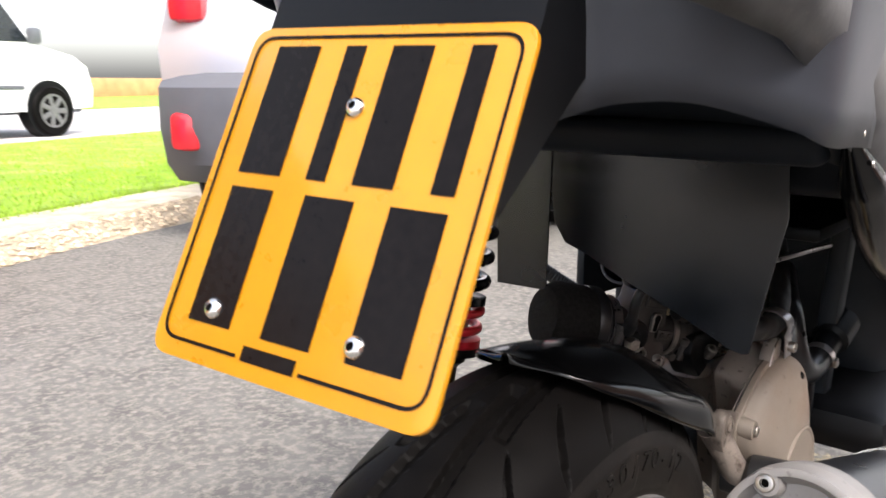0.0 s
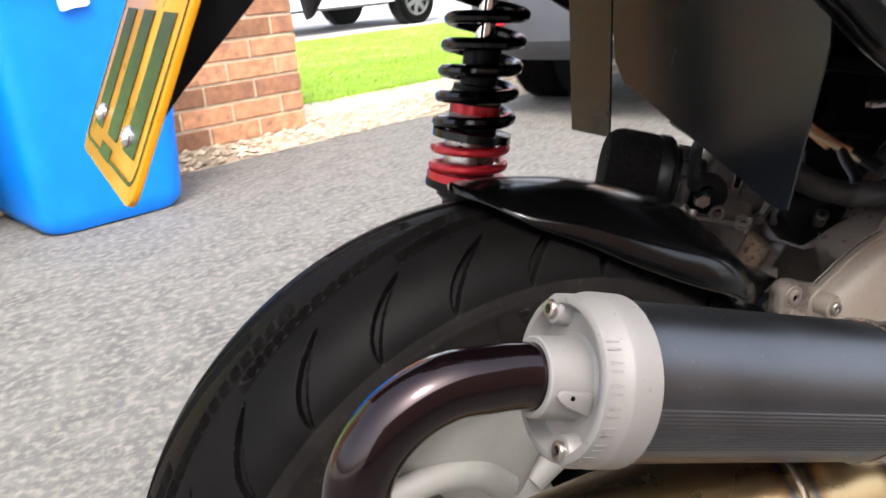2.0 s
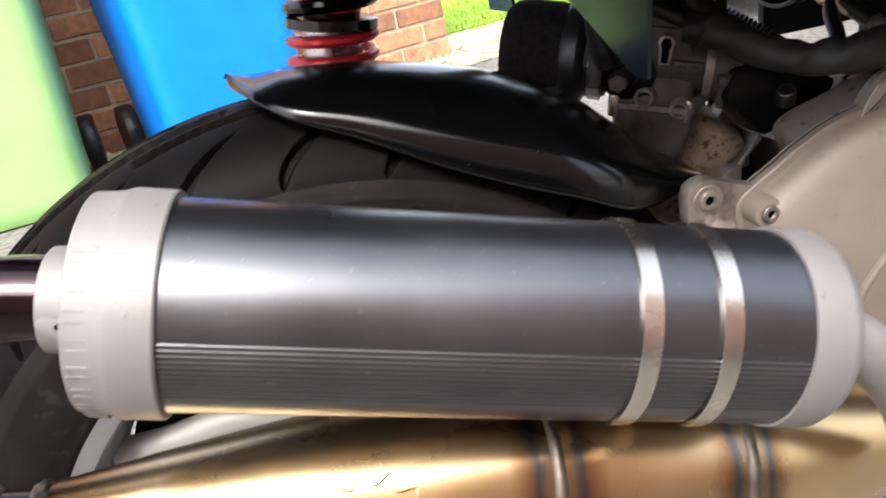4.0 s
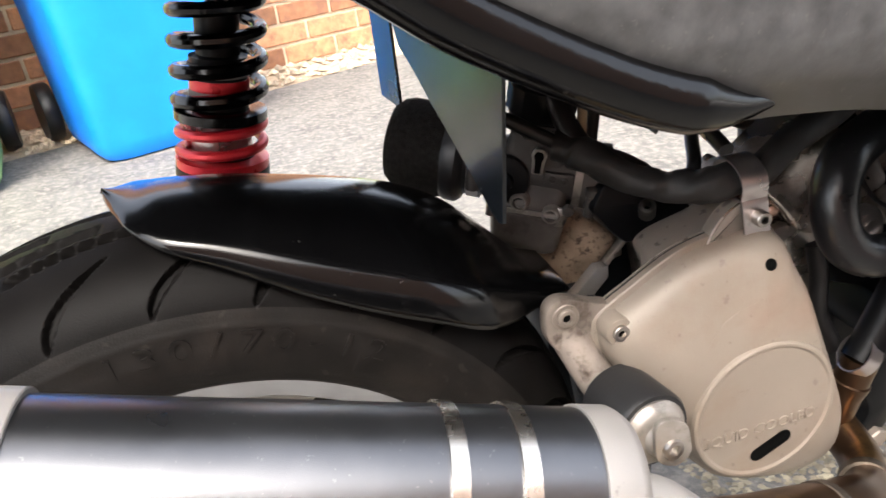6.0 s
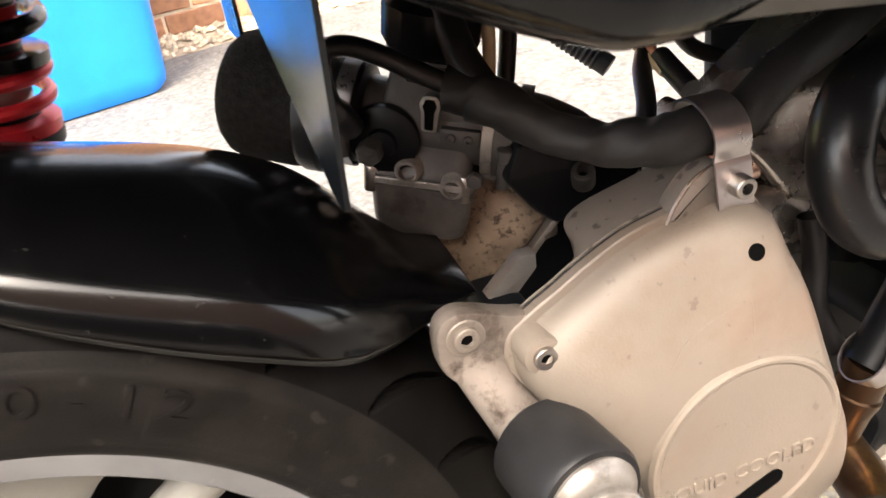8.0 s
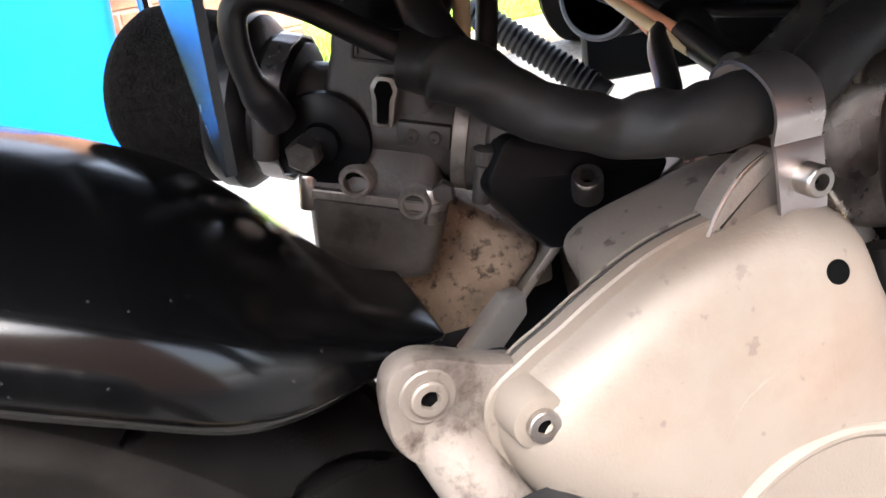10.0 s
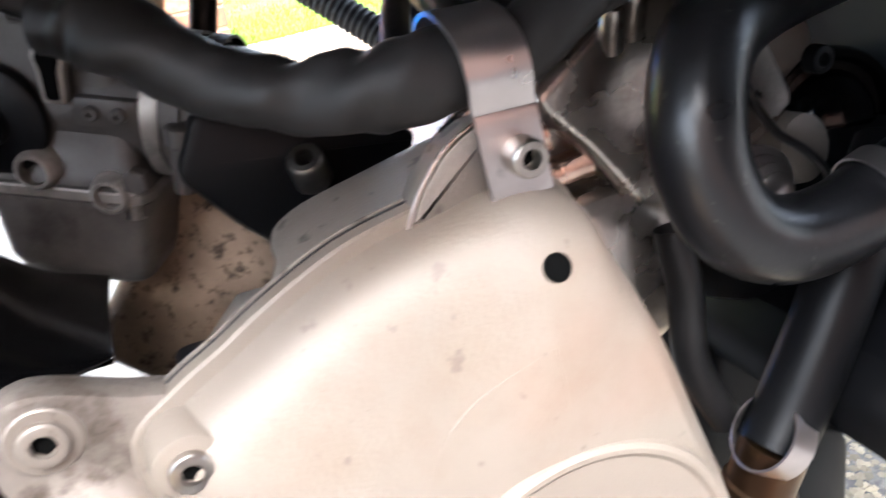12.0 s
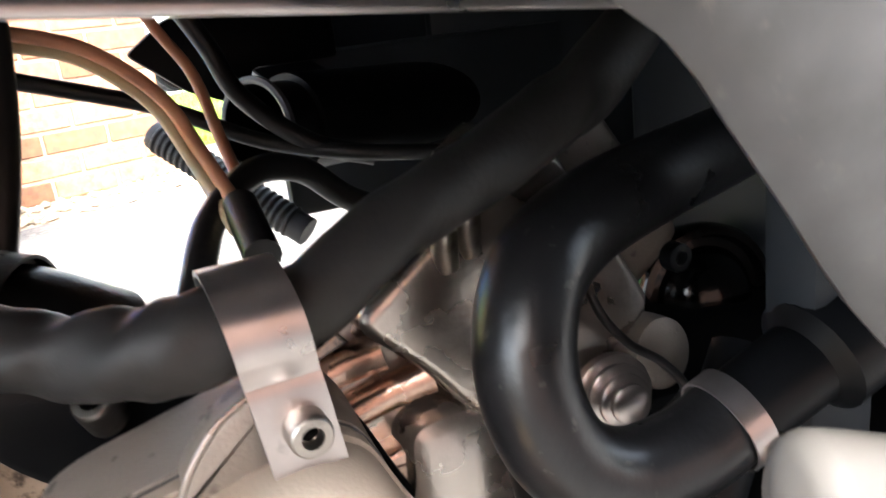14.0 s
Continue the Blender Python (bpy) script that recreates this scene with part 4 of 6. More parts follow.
prism(bm, fillet([(-0.0066, 0.0006), (-0.0046, 0.0026), (0.0095, 0.0018), (0.0095, -0.0080), (-0.0018, -0.0040), (-0.0060, -0.0012)], 0.0012, 3), tab, 0.0022, 0.0006)
prism(bm, fillet([(-0.0030, 0.0008), (0.0095, 0.0010), (0.0095, -0.0062), (-0.0008, -0.0026)], 0.0008, 2), tab @ Matrix.Translation((0, 0, -0.0036)), 0.0040)
lug = part("lug", bm, M["cast_white"], silencer, "small drilled tab")
# no bore is cut: a black disc gives the hole's shade
bm = bmesh.new()
lathe(bm, [(0, 0.0010), (0.0003, 0.0010)], tab @ Vector((0, 0, 0.0022)), SR, 16)
part("drilled_hole", bm, M["socket"], lug, "black disc for the shade in a drilled hole")
# raised plain bars where the maker's lettering stands
for k in range(7):
    ang = 44 + 14.0 * k
    for shift in (-2.6, 2.6):
        p = around(ang + shift, R0 + 0.0006, -0.0216)
        out = (around(ang + shift, 1, 0) - around(ang + shift, 0, 0)).normalized()
        mm = Matrix((SD, out.cross(SD), out)).transposed().to_4x4()
        mm.translation = p
        bm = bmesh.new()
        box(bm, (0.0074 - 0.0014 * (k % 2), 0.0011, 0.0004), mm, 0.00015, 1)
        part("raised_mark", bm, M["cast_white"], rear_cap, "raised plain bar")
bm = bmesh.new()
e0 = SL
lathe(bm, [(e0 - 0.001, R0 - 0.002), (e0 - 0.001, R0 + 0.0012), (e0 + 0.012, R0 + 0.0012), (e0 + 0.0138, R0 + 0.0004), (e0 + 0.0170, R0 - 0.0016), (e0 + 0.0190, R0 - 0.0050), (e0 + 0.0200, R0 - 0.011), (e0 + 0.0215, 0.016), (e0 + 0.024, 0.014), (e0 + 0.024, 0.0005)], SA, SD, 64)
part("front_cap", bm, M["cast_white"], silencer, "pale cast front cap", 30)
for s in (0.1420, 0.1685):
    bm = bmesh.new()
    lathe(bm, [(s, R0 + 0.0004), (s, R0 + 0.0014), (s + 0.0065, R0 + 0.0014), (s + 0.0065, R0 + 0.0004)], SA, SD, 72, cap=False)
    part("band", bm, M["steel"], silencer, "bright steel band")
# inlet pipe of the silencer bending down in front
bm = bmesh.new()
tip = SA + SD * (SL + 0.018)
sweep(bm, [tip - SD * 0.006, tip + SD * 0.02 + Vector((0, 0, -0.006)), tip + SD * 0.045 + Vector((0, 0.004, -0.03)), tip + SD * 0.06 + Vector((0, 0.008, -0.065))], 0.0115, 20, 6)
part("link_pipe", bm, M["cast_white"], silencer, "pale link pipe")

# tail pipe: U bend from the silencer's rear cap down to the chamber
UC = Vector((0.2925, 0.086, 0.4425))
pts = [SA - SD * 0.030, SA - SD * 0.046]
for k in range(12):
    a = radians(76 + 179 * k / 11)
    pts.append(UC + Vector((0.0455 * math.cos(a), 0.0035 * (k - 5.5) / 5.5, 0.0455 * math.sin(a))))
pts += [Vector((0.2925, 0.0905, 0.3954)), Vector((0.297, 0.0908, 0.3942))]
bm = bmesh.new()
sweep(bm, pts, 0.0137, 28, 6)
pipe = part("tail_pipe", bm, M["dark_metal"], SC, "dark blued tail pipe in a U bend")
# expansion chamber
for s in (0.0035, 0.0195):
    bm = bmesh.new()
    lathe(bm, [(s - 0.0034, 0.0138), (s - 0.0030, 0.0148), (s - 0.0015, 0.0157), (s, 0.0159), (s + 0.0015, 0.0157), (s + 0.0030, 0.0148), (s + 0.0034, 0.0138)], CA, CD, 48, shape=lambda a, q: 1 + 0.03 * math.sin(9 * a + q * 3000) * math.sin(4 * a + 1))
    part("weld_bead", bm, M["weld_dark"], pipe, "rough weld bead")
bm = bmesh.new()
lathe(bm, [(0.0225, 0.0150), (0.026, 0.0158), (0.03, 0.0165), (0.06, 0.0225), (0.1, 0.0300), (0.14, 0.0362), (0.175, 0.0408), (0.19, 0.0425), (0.205, 0.0435), (0.27, 0.0435), (0.29, 0.0425), (0.33, 0.036), (0.378, 0.026)], CA, CD, 72)
chamber = part("expansion_chamber", bm, M["gold"], SC, "straw-gold heat-tinted steel exhaust chamber", 40)
for s, r in ((0.2022, 0.0434), (0.2853, 0.0432)):
    bm = bmesh.new()
    lathe(bm, [(s - 0.0030, r - 0.001), (s - 0.0022, r + 0.0004), (s - 0.0010, r + 0.0011), (s, r + 0.0014), (s + 0.0010, r + 0.0011), (s + 0.0022, r + 0.0004), (s + 0.0030, r - 0.001)], CA, CD, 220, cap=False, shape=lambda a, q: 1 + 0.004 * math.sin(90 * a + 900 * q) + 0.004 * math.sin(17 * a))
    part("weld_seam", bm, M["weld"], chamber, "rough bronze weld seam")
# embossed plain sunburst outline on the flank
CU = (Vector((0, 0, 1)) - CD * CD.z).normalized()
CR = CD.cross(CU)


def on_chamber(s, ang, lift=0.0):
    r = 0.0300 + (s - 0.1) * 0.155 if s < 0.14 else 0.0362 + (s - 0.14) * 0.1314
    a = radians(ang)
    return CA + CD * s + (CU * math.cos(a) + CR * math.sin(a)) * (r + lift)


star = []
for k in range(26):
    a = 2 * math.pi * k / 26
    q = 0.021 if k % 2 else 0.016
    star.append((0.132 + q * math.cos(a) * 1.1, 78 + math.degrees(q * math.sin(a) / 0.034)))
for outline in (star, [(0.132 + 0.009 * math.cos(a), 78 + 15 * math.sin(a)) for a in np.linspace(0, 5.5, 9)],
                [(0.118, 82), (0.126, 72), (0.137, 78), (0.146, 70)], [(0.122, 92), (0.132, 88), (0.141, 94), (0.149, 88)]):
    bm = bmesh.new()
    loop = [on_chamber(s, g, -0.0002) for s, g in outline]
    if outline is star:
        loop.append(loop[0])
    sweep(bm, loop, 0.00042, 6, 3)
    part("embossed_outline", bm, M["gold"], chamber, "embossed plain outline")
# header from the chamber's front round to the cylinder
bm = bmesh.new()
sweep(bm, [CB - CD * 0.01, CB + CD * 0.035, Vector((0.715, 0.123, 0.279)), Vector((0.750, 0.131, 0.267)), Vector((0.785, 0.150, 0.252)), Vector((0.810, 0.185, 0.247)), Vector((0.813, 0.225, 0.260)), Vector((0.81, 0.27, 0.30))], lambda u: 0.026 - 0.005 * min(1, u / 0.45) - 0.0065 * min(1, max(0, (u - 0.47) / 0.16)), 36, 8)
header = part("header_pipe", bm, M["header"], SC, "brown-gold header pipe")
for at, toward, r in (((0.733, 0.127, 0.273), (0.94, 0.21, -0.32), 0.0218), ((0.797, 0.165, 0.2485), (0.58, 0.80, -0.1), 0.0150)):
    bm = bmesh.new()
    lathe(bm, [(-0.004, r - 0.001), (-0.003, r + 0.0012), (0.003, r + 0.0012), (0.004, r - 0.001)], at, toward, 40, cap=False)
    part("pipe_band", bm, M["weld"], header, "browned raised band")

# rear fender over the tyre
def fender_mesh():
    xs = [0.379, 0.382, 0.3865, 0.3936, 0.4083, 0.4341, 0.4665, 0.5055, 0.5362, 0.5615, 0.5812, 0.598, 0.612, 0.6275]
    crest = [0.5150, 0.5134, 0.5118, 0.5108, 0.5112, 0.5087, 0.5026, 0.4905, 0.4775, 0.463, 0.4455, 0.4275, 0.4138, 0.4050]
    low = [0.5094, 0.508, 0.5069, 0.5030, 0.4935, 0.4808, 0.4625, 0.4420, 0.428, 0.4140, 0.4065, 0.4040, 0.4037, 0.4040]
    half = [0.0035, 0.0129, 0.0249, 0.0385, 0.0487, 0.0547, 0.0615, 0.0661, 0.0692, 0.0663, 0.0555, 0.0442, 0.0385, 0.0322]
    middle = [0.2678, 0.2673, 0.2663, 0.2642, 0.2619, 0.2606, 0.2595, 0.2599, 0.2614, 0.2637, 0.2645, 0.2652, 0.2668, 0.2682]
    skirt = [0.0006, 0.001, 0.0015, 0.0028, 0.006, 0.0100, 0.0135, 0.0160, 0.0175, 0.0175, 0.0130, 0.0075, 0.0030, 0.0004]
    xs_f = np.linspace(0, len(xs) - 1, 118)

    def curve(v):
        out = []
        for t in xs_f:
            i = min(int(t), len(v) - 2)
            a, b, c, d = v[max(i - 1, 0)], v[i], v[i + 1], v[min(i + 2, len(v) - 1)]
            k = t - i
            out.append(0.5 * (2 * b + (c - a) * k + (2 * a - 5 * b + 4 * c - d) * k * k + (3 * b - a - 3 * c + d) * k ** 3))
        return out

    bm = bmesh.new()
    rings = []
    for x, zc, zl, h, ym, sk in zip(curve(xs), curve(crest), curve(low), curve(half), curve(middle), curve(skirt)):
        # dome to the turn, then a rounded fold into an upright skirt
        ring = []
        turn = zl + sk
        rise = zc + 0.001 - turn
        bend = 0.88
        lean = 0.2 * min(1, max(0, (x - 0.47) / 0.06)) * min(1, max(0, (0.625 - x) / 0.03))
        za = turn + rise * (1 - bend ** 2.2)
        zb = za - rise * 2.2 * bend ** 1.2 * (1 - bend)
        for k in range(-22, 23):
            q = abs(k) / 22
            if q < 0.6:
                w = q / 0.6 * bend
                v = math.copysign(w, -k)
                v -= lean * (1 - (v / bend) ** 2)
                yy, zz = h * w, turn + rise * (1 - abs(v) ** 2.2)
            else:
                w = (q - 0.6) / 0.4
                yy = h * (bend * (1 - w) ** 2 + 2 * w * (1 - w) + 0.995 * w * w)
                zz = za * (1 - w) ** 2 + 2 * w * (1 - w) * zb + zl * w * w
            ring.append(Vector((x, ym - math.copysign(yy, k), zz)))
        rings.append(ring)
    rings_into(bm, rings, close=False, cap=False)
    return bm


fender = part("rear_fender", fender_mesh(), M["gloss_black"], SC, "glossy black rear fender over the tyre", 80)
sol = fender.modifiers.new("thickness", "SOLIDIFY")
sol.thickness, sol.offset = 0.003, -1

# rear shock
S0, S1 = Vector((0.4285, 0.372, 0.440)), Vector((0.478, 0.362, 0.690))
SHD = (S1 - S0).normalized()
bm = bmesh.new()
lathe(bm, [(0.0, 0.016), (0.03, 0.016), (0.035, 0.0215), (0.055, 0.0215), (0.056, 0.0185), (0.12, 0.0185), (0.121, 0.014), (0.15, 0.014), (0.151, 0.0055), (0.25, 0.0055)], S0, SHD, 28)
shock = part("rear_shock", bm, M["satin_black"], SC, "coil-over shock with black and red spring")


def coil(s0, s1, turns, r, wire, name, mat, label):
    bm = bmesh.new()
    fr = basis(SHD)
    n = int(turns * 28)
    sweep(bm, [S0 + SHD * (s0 + (s1 - s0) * i / n) + fr @ Vector((r * math.cos(2 * math.pi * i / 28), r * math.sin(2 * math.pi * i / 28), 0)) for i in range(n + 1)], wire, 10, 1)
    part(name, bm, M[mat], shock, label)


coil(0.086, 0.225, 7.4, 0.0270, 0.0047, "spring", "gloss_black", "black coil spring")
coil(0.054, 0.080, 2.0, 0.0270, 0.0036, "helper_spring", "red", "red helper spring")
for s, r, mat, label in ((0.083, 0.03, "gloss_black", "black spring collar"), (0.0505, 0.0305, "red", "red preload collar"), (0.0445, 0.031, "satin_black", "black collar"), (0.228, 0.030, "satin_black", "black top collar")):
    bm = bmesh.new()
    lathe(bm, [(s - 0.004, r - 0.004), (s - 0.003, r), (s + 0.003, r), (s + 0.004, r - 0.004)], S0, SHD, 36)
    part("collar", bm, M[mat], shock, label)
bm = bmesh.new()
lathe(bm, [(0.090, 0.0192), (0.106, 0.0192)], S0, SHD, 28)
part("body_label", bm, M["red"], shock, "red label on the shock body")
bm = bmesh.new()
lathe(bm, [(0.034, 0.0196), (0.079, 0.0196)], S0, SHD, 28)
part("damper_body", bm, M["clip_steel"], shock, "bright metal damper body")
bm = bmesh.new()
lathe(bm, [(0.108, 0.0195), (0.116, 0.0195)], S0, SHD, 28)
lathe(bm, [(0.095, 0.0195), (0.099, 0.0195)], S0, SHD, 28)
part("label_bar", bm, M["cast_white"], shock, "pale plain bars")
bm = bmesh.new()
lathe(bm, [(0.15, 0.007), (0.222, 0.007)], S0, SHD, 20)
part("damper_rod", bm, M["chrome"], shock, "chrome damper rod")
bm = bmesh.new()
lathe(bm, [(-0.03, 0.02), (0.03, 0.02)], S0 + Vector((0, 0, -0.01)), (0, 1, 0), 24)
part("lower_eye", bm, M["satin_black"], shock)

# engine cover on the right side
EDGE = [(0.628, 0.396), (0.640, 0.406), (0.652, 0.4125), (0.666, 0.4205), (0.685, 0.4290), (0.708, 0.434), (0.728, 0.4365), (0.744, 0.431), (0.753, 0.414), (0.765, 0.389), (0.777, 0.356), (0.789, 0.322), (0.799, 0.285), (0.792, 0.254), (0.757, 0.245), (0.700, 0.262), (0.681, 0.300), (0.650, 0.342), (0.630, 0.375)]
SHOULDER = [(0.690, 0.370), (0.685, 0.385), (0.678, 0.404), (0.6725, 0.4205), (0.680, 0.4290), (0.700, 0.4345), (0.731, 0.4405), (0.747, 0.435), (0.757, 0.411), (0.764, 0.386), (0.775, 0.356), (0.785, 0.322), (0.79, 0.285), (0.785, 0.256), (0.755, 0.25), (0.71, 0.265), (0.70, 0.30), (0.695, 0.335), (0.692, 0.355)]
GENTLE = [0.9, 1.0, 1.0, 1.0, 0.95, 0.75, 0.5, 0.42, 0.4, 0.35, 0.35, 0.35, 0.35, 0.35, 0.35, 0.4, 0.5, 0.65, 0.8]
edge_loop = round_outline(EDGE, 4)
gentle_loop = [x for x, _ in round_outline([(g, 0) for g in GENTLE], 4)]
bm = bmesh.new()
rings = []
for y, k in ((0.2105, 0.0), (0.2060, 0.0), (0.2052, 0.008), (0.2046, 0.04), (0.2036, 0.046), (0.2015, 0.052), (0.1975, 0.068), (0.1935, 0.10), (0.1897, 0.16), (0.1863, 0.25), (0.1835, 0.37), (0.1812, 0.5), (0.1795, 0.66), (0.1785, 0.8), (0.178, 0.92)):
    ring = []
    for (x, z), g in zip(edge_loop, gentle_loop):
        q = k * g + max(0, k - 0.5) * (1 - g) * 1.0
        ring.append(Vector((x + (0.722 - x) * q, y, z + (0.335 - z) * q)))
    rings.append(ring)
rings_into(bm, rings)
cover = part("engine_cover", bm, M["cover"], SC, "cream painted cast engine cover", 30)
bm = bmesh.new()
loop = [(0.7275 + 0.050 * math.cos(a), 0.3185 + 0.050 * math.sin(a)) for a in np.linspace(0, 2 * math.pi, 64, endpoint=False)]
prism(bm, loop, side_frame(0.1785), 0, rings=[(-0.002, 0), (0.001, 0.0008), (0.0018, 0.002), (0.0018, 0.0035), (0.0008, 0.005), (0.0008, 0.02), (0.0014, 0.045)])
disc = part("round_boss", bm, M["cover"], cover, "round raised boss", 30)
me = glyphs("LIQUID COOLED", 0.0108, 0.0012, 1.0)
me.transform(Matrix.Translation((0.7225, 0, 0.3065)) @ side_frame(0.1776) @ Matrix.Rotation(radians(1.5), 4, "Z"))
link("lettering", me, M["cover"], disc, "raised lettering LIQUID COOLED", 0)
# slot is a flat black inlay that paints its depth in shade
bm = bmesh.new()
slot = []
for k in range(20):
    a = 2 * math.pi * k / 20
    c = 0.0095 if math.cos(a) > 0 else -0.0095
    slot.append((c + 0.0058 * math.cos(a), 0.0052 * math.sin(a)))
prism(bm, slot, Matrix.Translation((0.7325, 0, 0.2905)) @ side_frame(0.1774) @ Matrix.Rotation(radians(24), 4, "Z"), 0.0004)
part("drain_slot", bm, M["socket"], cover, "black inlay for the shade in a drain slot")
bm = bmesh.new()
lathe(bm, [(-0.012, 0.0100), (0.0, 0.0086), (0.0010, 0.0082), (0.0014, 0.0070)], (0.6395, 0.1945, 0.3925), RIGHT, 28)
part("bolt_boss", bm, M["cover"], cover)
cap_bolt(cover, (0.6395, 0.1932, 0.3925), RIGHT, 0.0050, 0.0028)
from mathutils.bvhtree import BVHTree
cover_tree = BVHTree.FromPolygons([v.co for v in cover.data.vertices], [p.vertices for p in cover.data.polygons])


def on_cover(x, z):
    hit = cover_tree.ray_cast(Vector((x, 0.1, z)), Vector((0, 1, 0)))[0]
    return hit + Vector((0, 0.00042, 0)) if hit else Vector((x, 0.19, z))


at, facing = cover_tree.ray_cast(Vector((0.7300, 0.1, 0.4178)), Vector((0, 1, 0)))[:2]
# flush black disc in place of a shaded hole
bm = bmesh.new()
lathe(bm, [(0, 0.0037), (0.0003, 0.0034), (0.00035, 0.0030)], at, facing, 24)
part("drilled_hole", bm, M["socket"], cover, "black disc for the shade in a drilled hole")
# faint creases cast into the dome
for line in ([(0.690, 0.375), (0.697, 0.385), (0.709, 0.393), (0.7255, 0.399)], [(0.7258, 0.399), (0.7268, 0.391), (0.7272, 0.382)]):
    bm = bmesh.new()
    sweep(bm, [on_cover(x, z) for x, z in line], 0.00055, 8, 6)
    part("crease", bm, M["cover"], cover, "faint cast crease")
# crankcase behind the cover
bm = bmesh.new()
back = round_outline(SHOULDER, 4)
rings = []
for y, k, inset in ((0.36, 0, 0.03), (0.27, 0, 0.028), (0.255, 0, 0.02), (0.2455, 0, 0.004), (0.243, 0, 0.0015), (0.238, 0.0, 0.0006), (0.234, 0.06, 0.0012), (0.228, 0.2, 0.0012), (0.212, 0.93, 0.0), (0.2085, 1, 0.0)):
    rings.append([Vector((s[0] + (e[0] - s[0]) * k, y, s[1] + (e[1] - s[1]) * k)) for s, e in zip(inset_loop(back, inset), inset_loop(edge_loop, 0.001))])
rings_into(bm, rings)
case = part("crankcase", bm, M["casting"], SC, "grey cast crankcase", 30)
LUG = [(0.702, 0.429), (0.7065, 0.4375), (0.7135, 0.4455), (0.7225, 0.4505), (0.7285, 0.450), (0.7285, 0.428)]
bm = bmesh.new()
prism(bm, fillet(LUG, 0.003, 3), side_frame(0.216), 0.013, 0.0025)
lug = part("clip_lug", bm, M["casting"], cover, "worn cast lug under the clip")
bm = bmesh.new()
sweep(bm, [(x, 0.2042, z) for x, z in LUG[:4]], 0.0006, 8, 6)
part("worn_edge", bm, M["bare_alloy"], lug, "edge worn to bare metal")
# joint line and worn rim where the cover meets the casing
top = [p for p in edge_loop if p[1] > 0.398 and p[0] < 0.752]
for y, r, mat, name, label in ((0.2110, 0.0004, "rod", "cover_gasket", "thin dark joint line"), (0.2130, 0.0006, "casting", "worn_rim", "casing rim worn to bare metal")):
    bm = bmesh.new()
    sweep(bm, [(x, y, z) for x, z in top], r, 8, 2)
    part(name, bm, M[mat], cover, label)
cap_bolt(case, (0.6925, 0.2585, 0.4305), (-0.25, -0.55, 0.80), 0.0056, 0.011)
bm = bmesh.new()
prism(bm, fillet([(0.636, 0.364), (0.664, 0.3905), (0.672, 0.3905), (0.672, 0.382), (0.648, 0.358)], 0.001, 2), side_frame(0.285), 0.010, 0.0008)
part("machined_face", bm, M["cast_white"], case, "bright machined face of the casing")
bm = bmesh.new()
prism(bm, fillet([(0.652, 0.380), (0.670, 0.399), (0.688, 0.417), (0.705, 0.412), (0.705, 0.37), (0.668, 0.366)], 0.003, 3), side_frame(0.332), 0.012, 0.002)
part("casing_web", bm, M["casting"], case, "grey cast web behind the cover")

bm = bmesh.new()
box(bm, (0.034, 0.06, 0.12), pose(0.668, 0.285, 0.290, 0, -14, 0), 0.008, 3)
part("engine_housing", bm, M["satin_black"], case, "black lower engine housing")
bm = bmesh.new()
prism(bm, fillet([(0.638, 0.372), (0.662, 0.372), (0.690, 0.24), (0.685, 0.17), (0.652, 0.17), (0.652, 0.25)], 0.006, 3), side_frame(0.30), 0.05, 0.004)
part("engine_web", bm, M["liner"], case, "dark cast web of the engine")
# added dark slab hides the bright drive between tyre and bracket
bm = bmesh.new()
prism(bm, fillet([(0.650, 0.400), (0.72, 0.400), (0.74, 0.25), (0.72, 0.17), (0.655, 0.17), (0.652, 0.25), (0.648, 0.30), (0.640, 0.35)], 0.008, 3), side_frame(0.395), 0.05, 0.004)
part("gap_blocker", bm, M["liner"], case, "dark slab added to block the gap behind the engine")
# exhaust bracket arm with its rubber mount
bm = bmesh.new()
prism(bm, fillet([(0.5992, 0.407), (0.6025, 0.4135), (0.610, 0.4160), (0.6185, 0.4135), (0.630, 0.4080), (0.643, 0.4045), (0.642, 0.394), (0.634, 0.384), (0.622, 0.378), (0.606, 0.380), (0.5992, 0.391)], 0.005, 3), side_frame(0.2175), 0.0115, 0.0025)
arm = part("exhaust_bracket", bm, M["corroded"], SC, "stained cast bracket arm")
cap_bolt(arm, (0.6117, 0.2062, 0.4035), RIGHT, 0.0056, 0.003, mat="casting", washer=0.0084)
RM0, RM1 = Vector((0.6330, 0.198, 0.3485)), Vector((0.6420, 0.125, 0.3510))
bm = bmesh.new()
sweep(bm, [(0.6135, 0.2185, 0.396), (0.6155, 0.2155, 0.388), (0.6200, 0.2095, 0.375), (0.6265, 0.204, 0.360), RM0], lambda u: 0.0132 - 0.0018 * math.sin(3.1 * u), 24, 6)
part("bracket_neck", bm, M["corroded"], arm, "stained tubular neck")
bm = bmesh.new()
lathe(bm, [(-0.016, 0.013), (0.002, 0.0145), (0.004, 0.021), (0.007, 0.0235), (0.041, 0.0240), (0.044, 0.0225)], RM0, RM1 - RM0, 32)
part("rubber_mount", bm, M["black_rubber"], arm, "black rubber mount")
bm = bmesh.new()
lathe(bm, [(0.043, 0.0195), (0.0455, 0.0200), (0.0465, 0.0185), (0.048, 0.0178), (0.050, 0.0150), (0.051, 0.0105), (0.056, 0.0095), (0.058, 0.0085)], RM0, RM1 - RM0, 32)
mount = part("mount_cup", bm, M["carb_edge"], arm, "bare metal cup of the mount")
cap_bolt(mount, RM0 + (RM1 - RM0).normalized() * 0.058, RM1 - RM0, 0.0062, 0.006)
bm = bmesh.new()
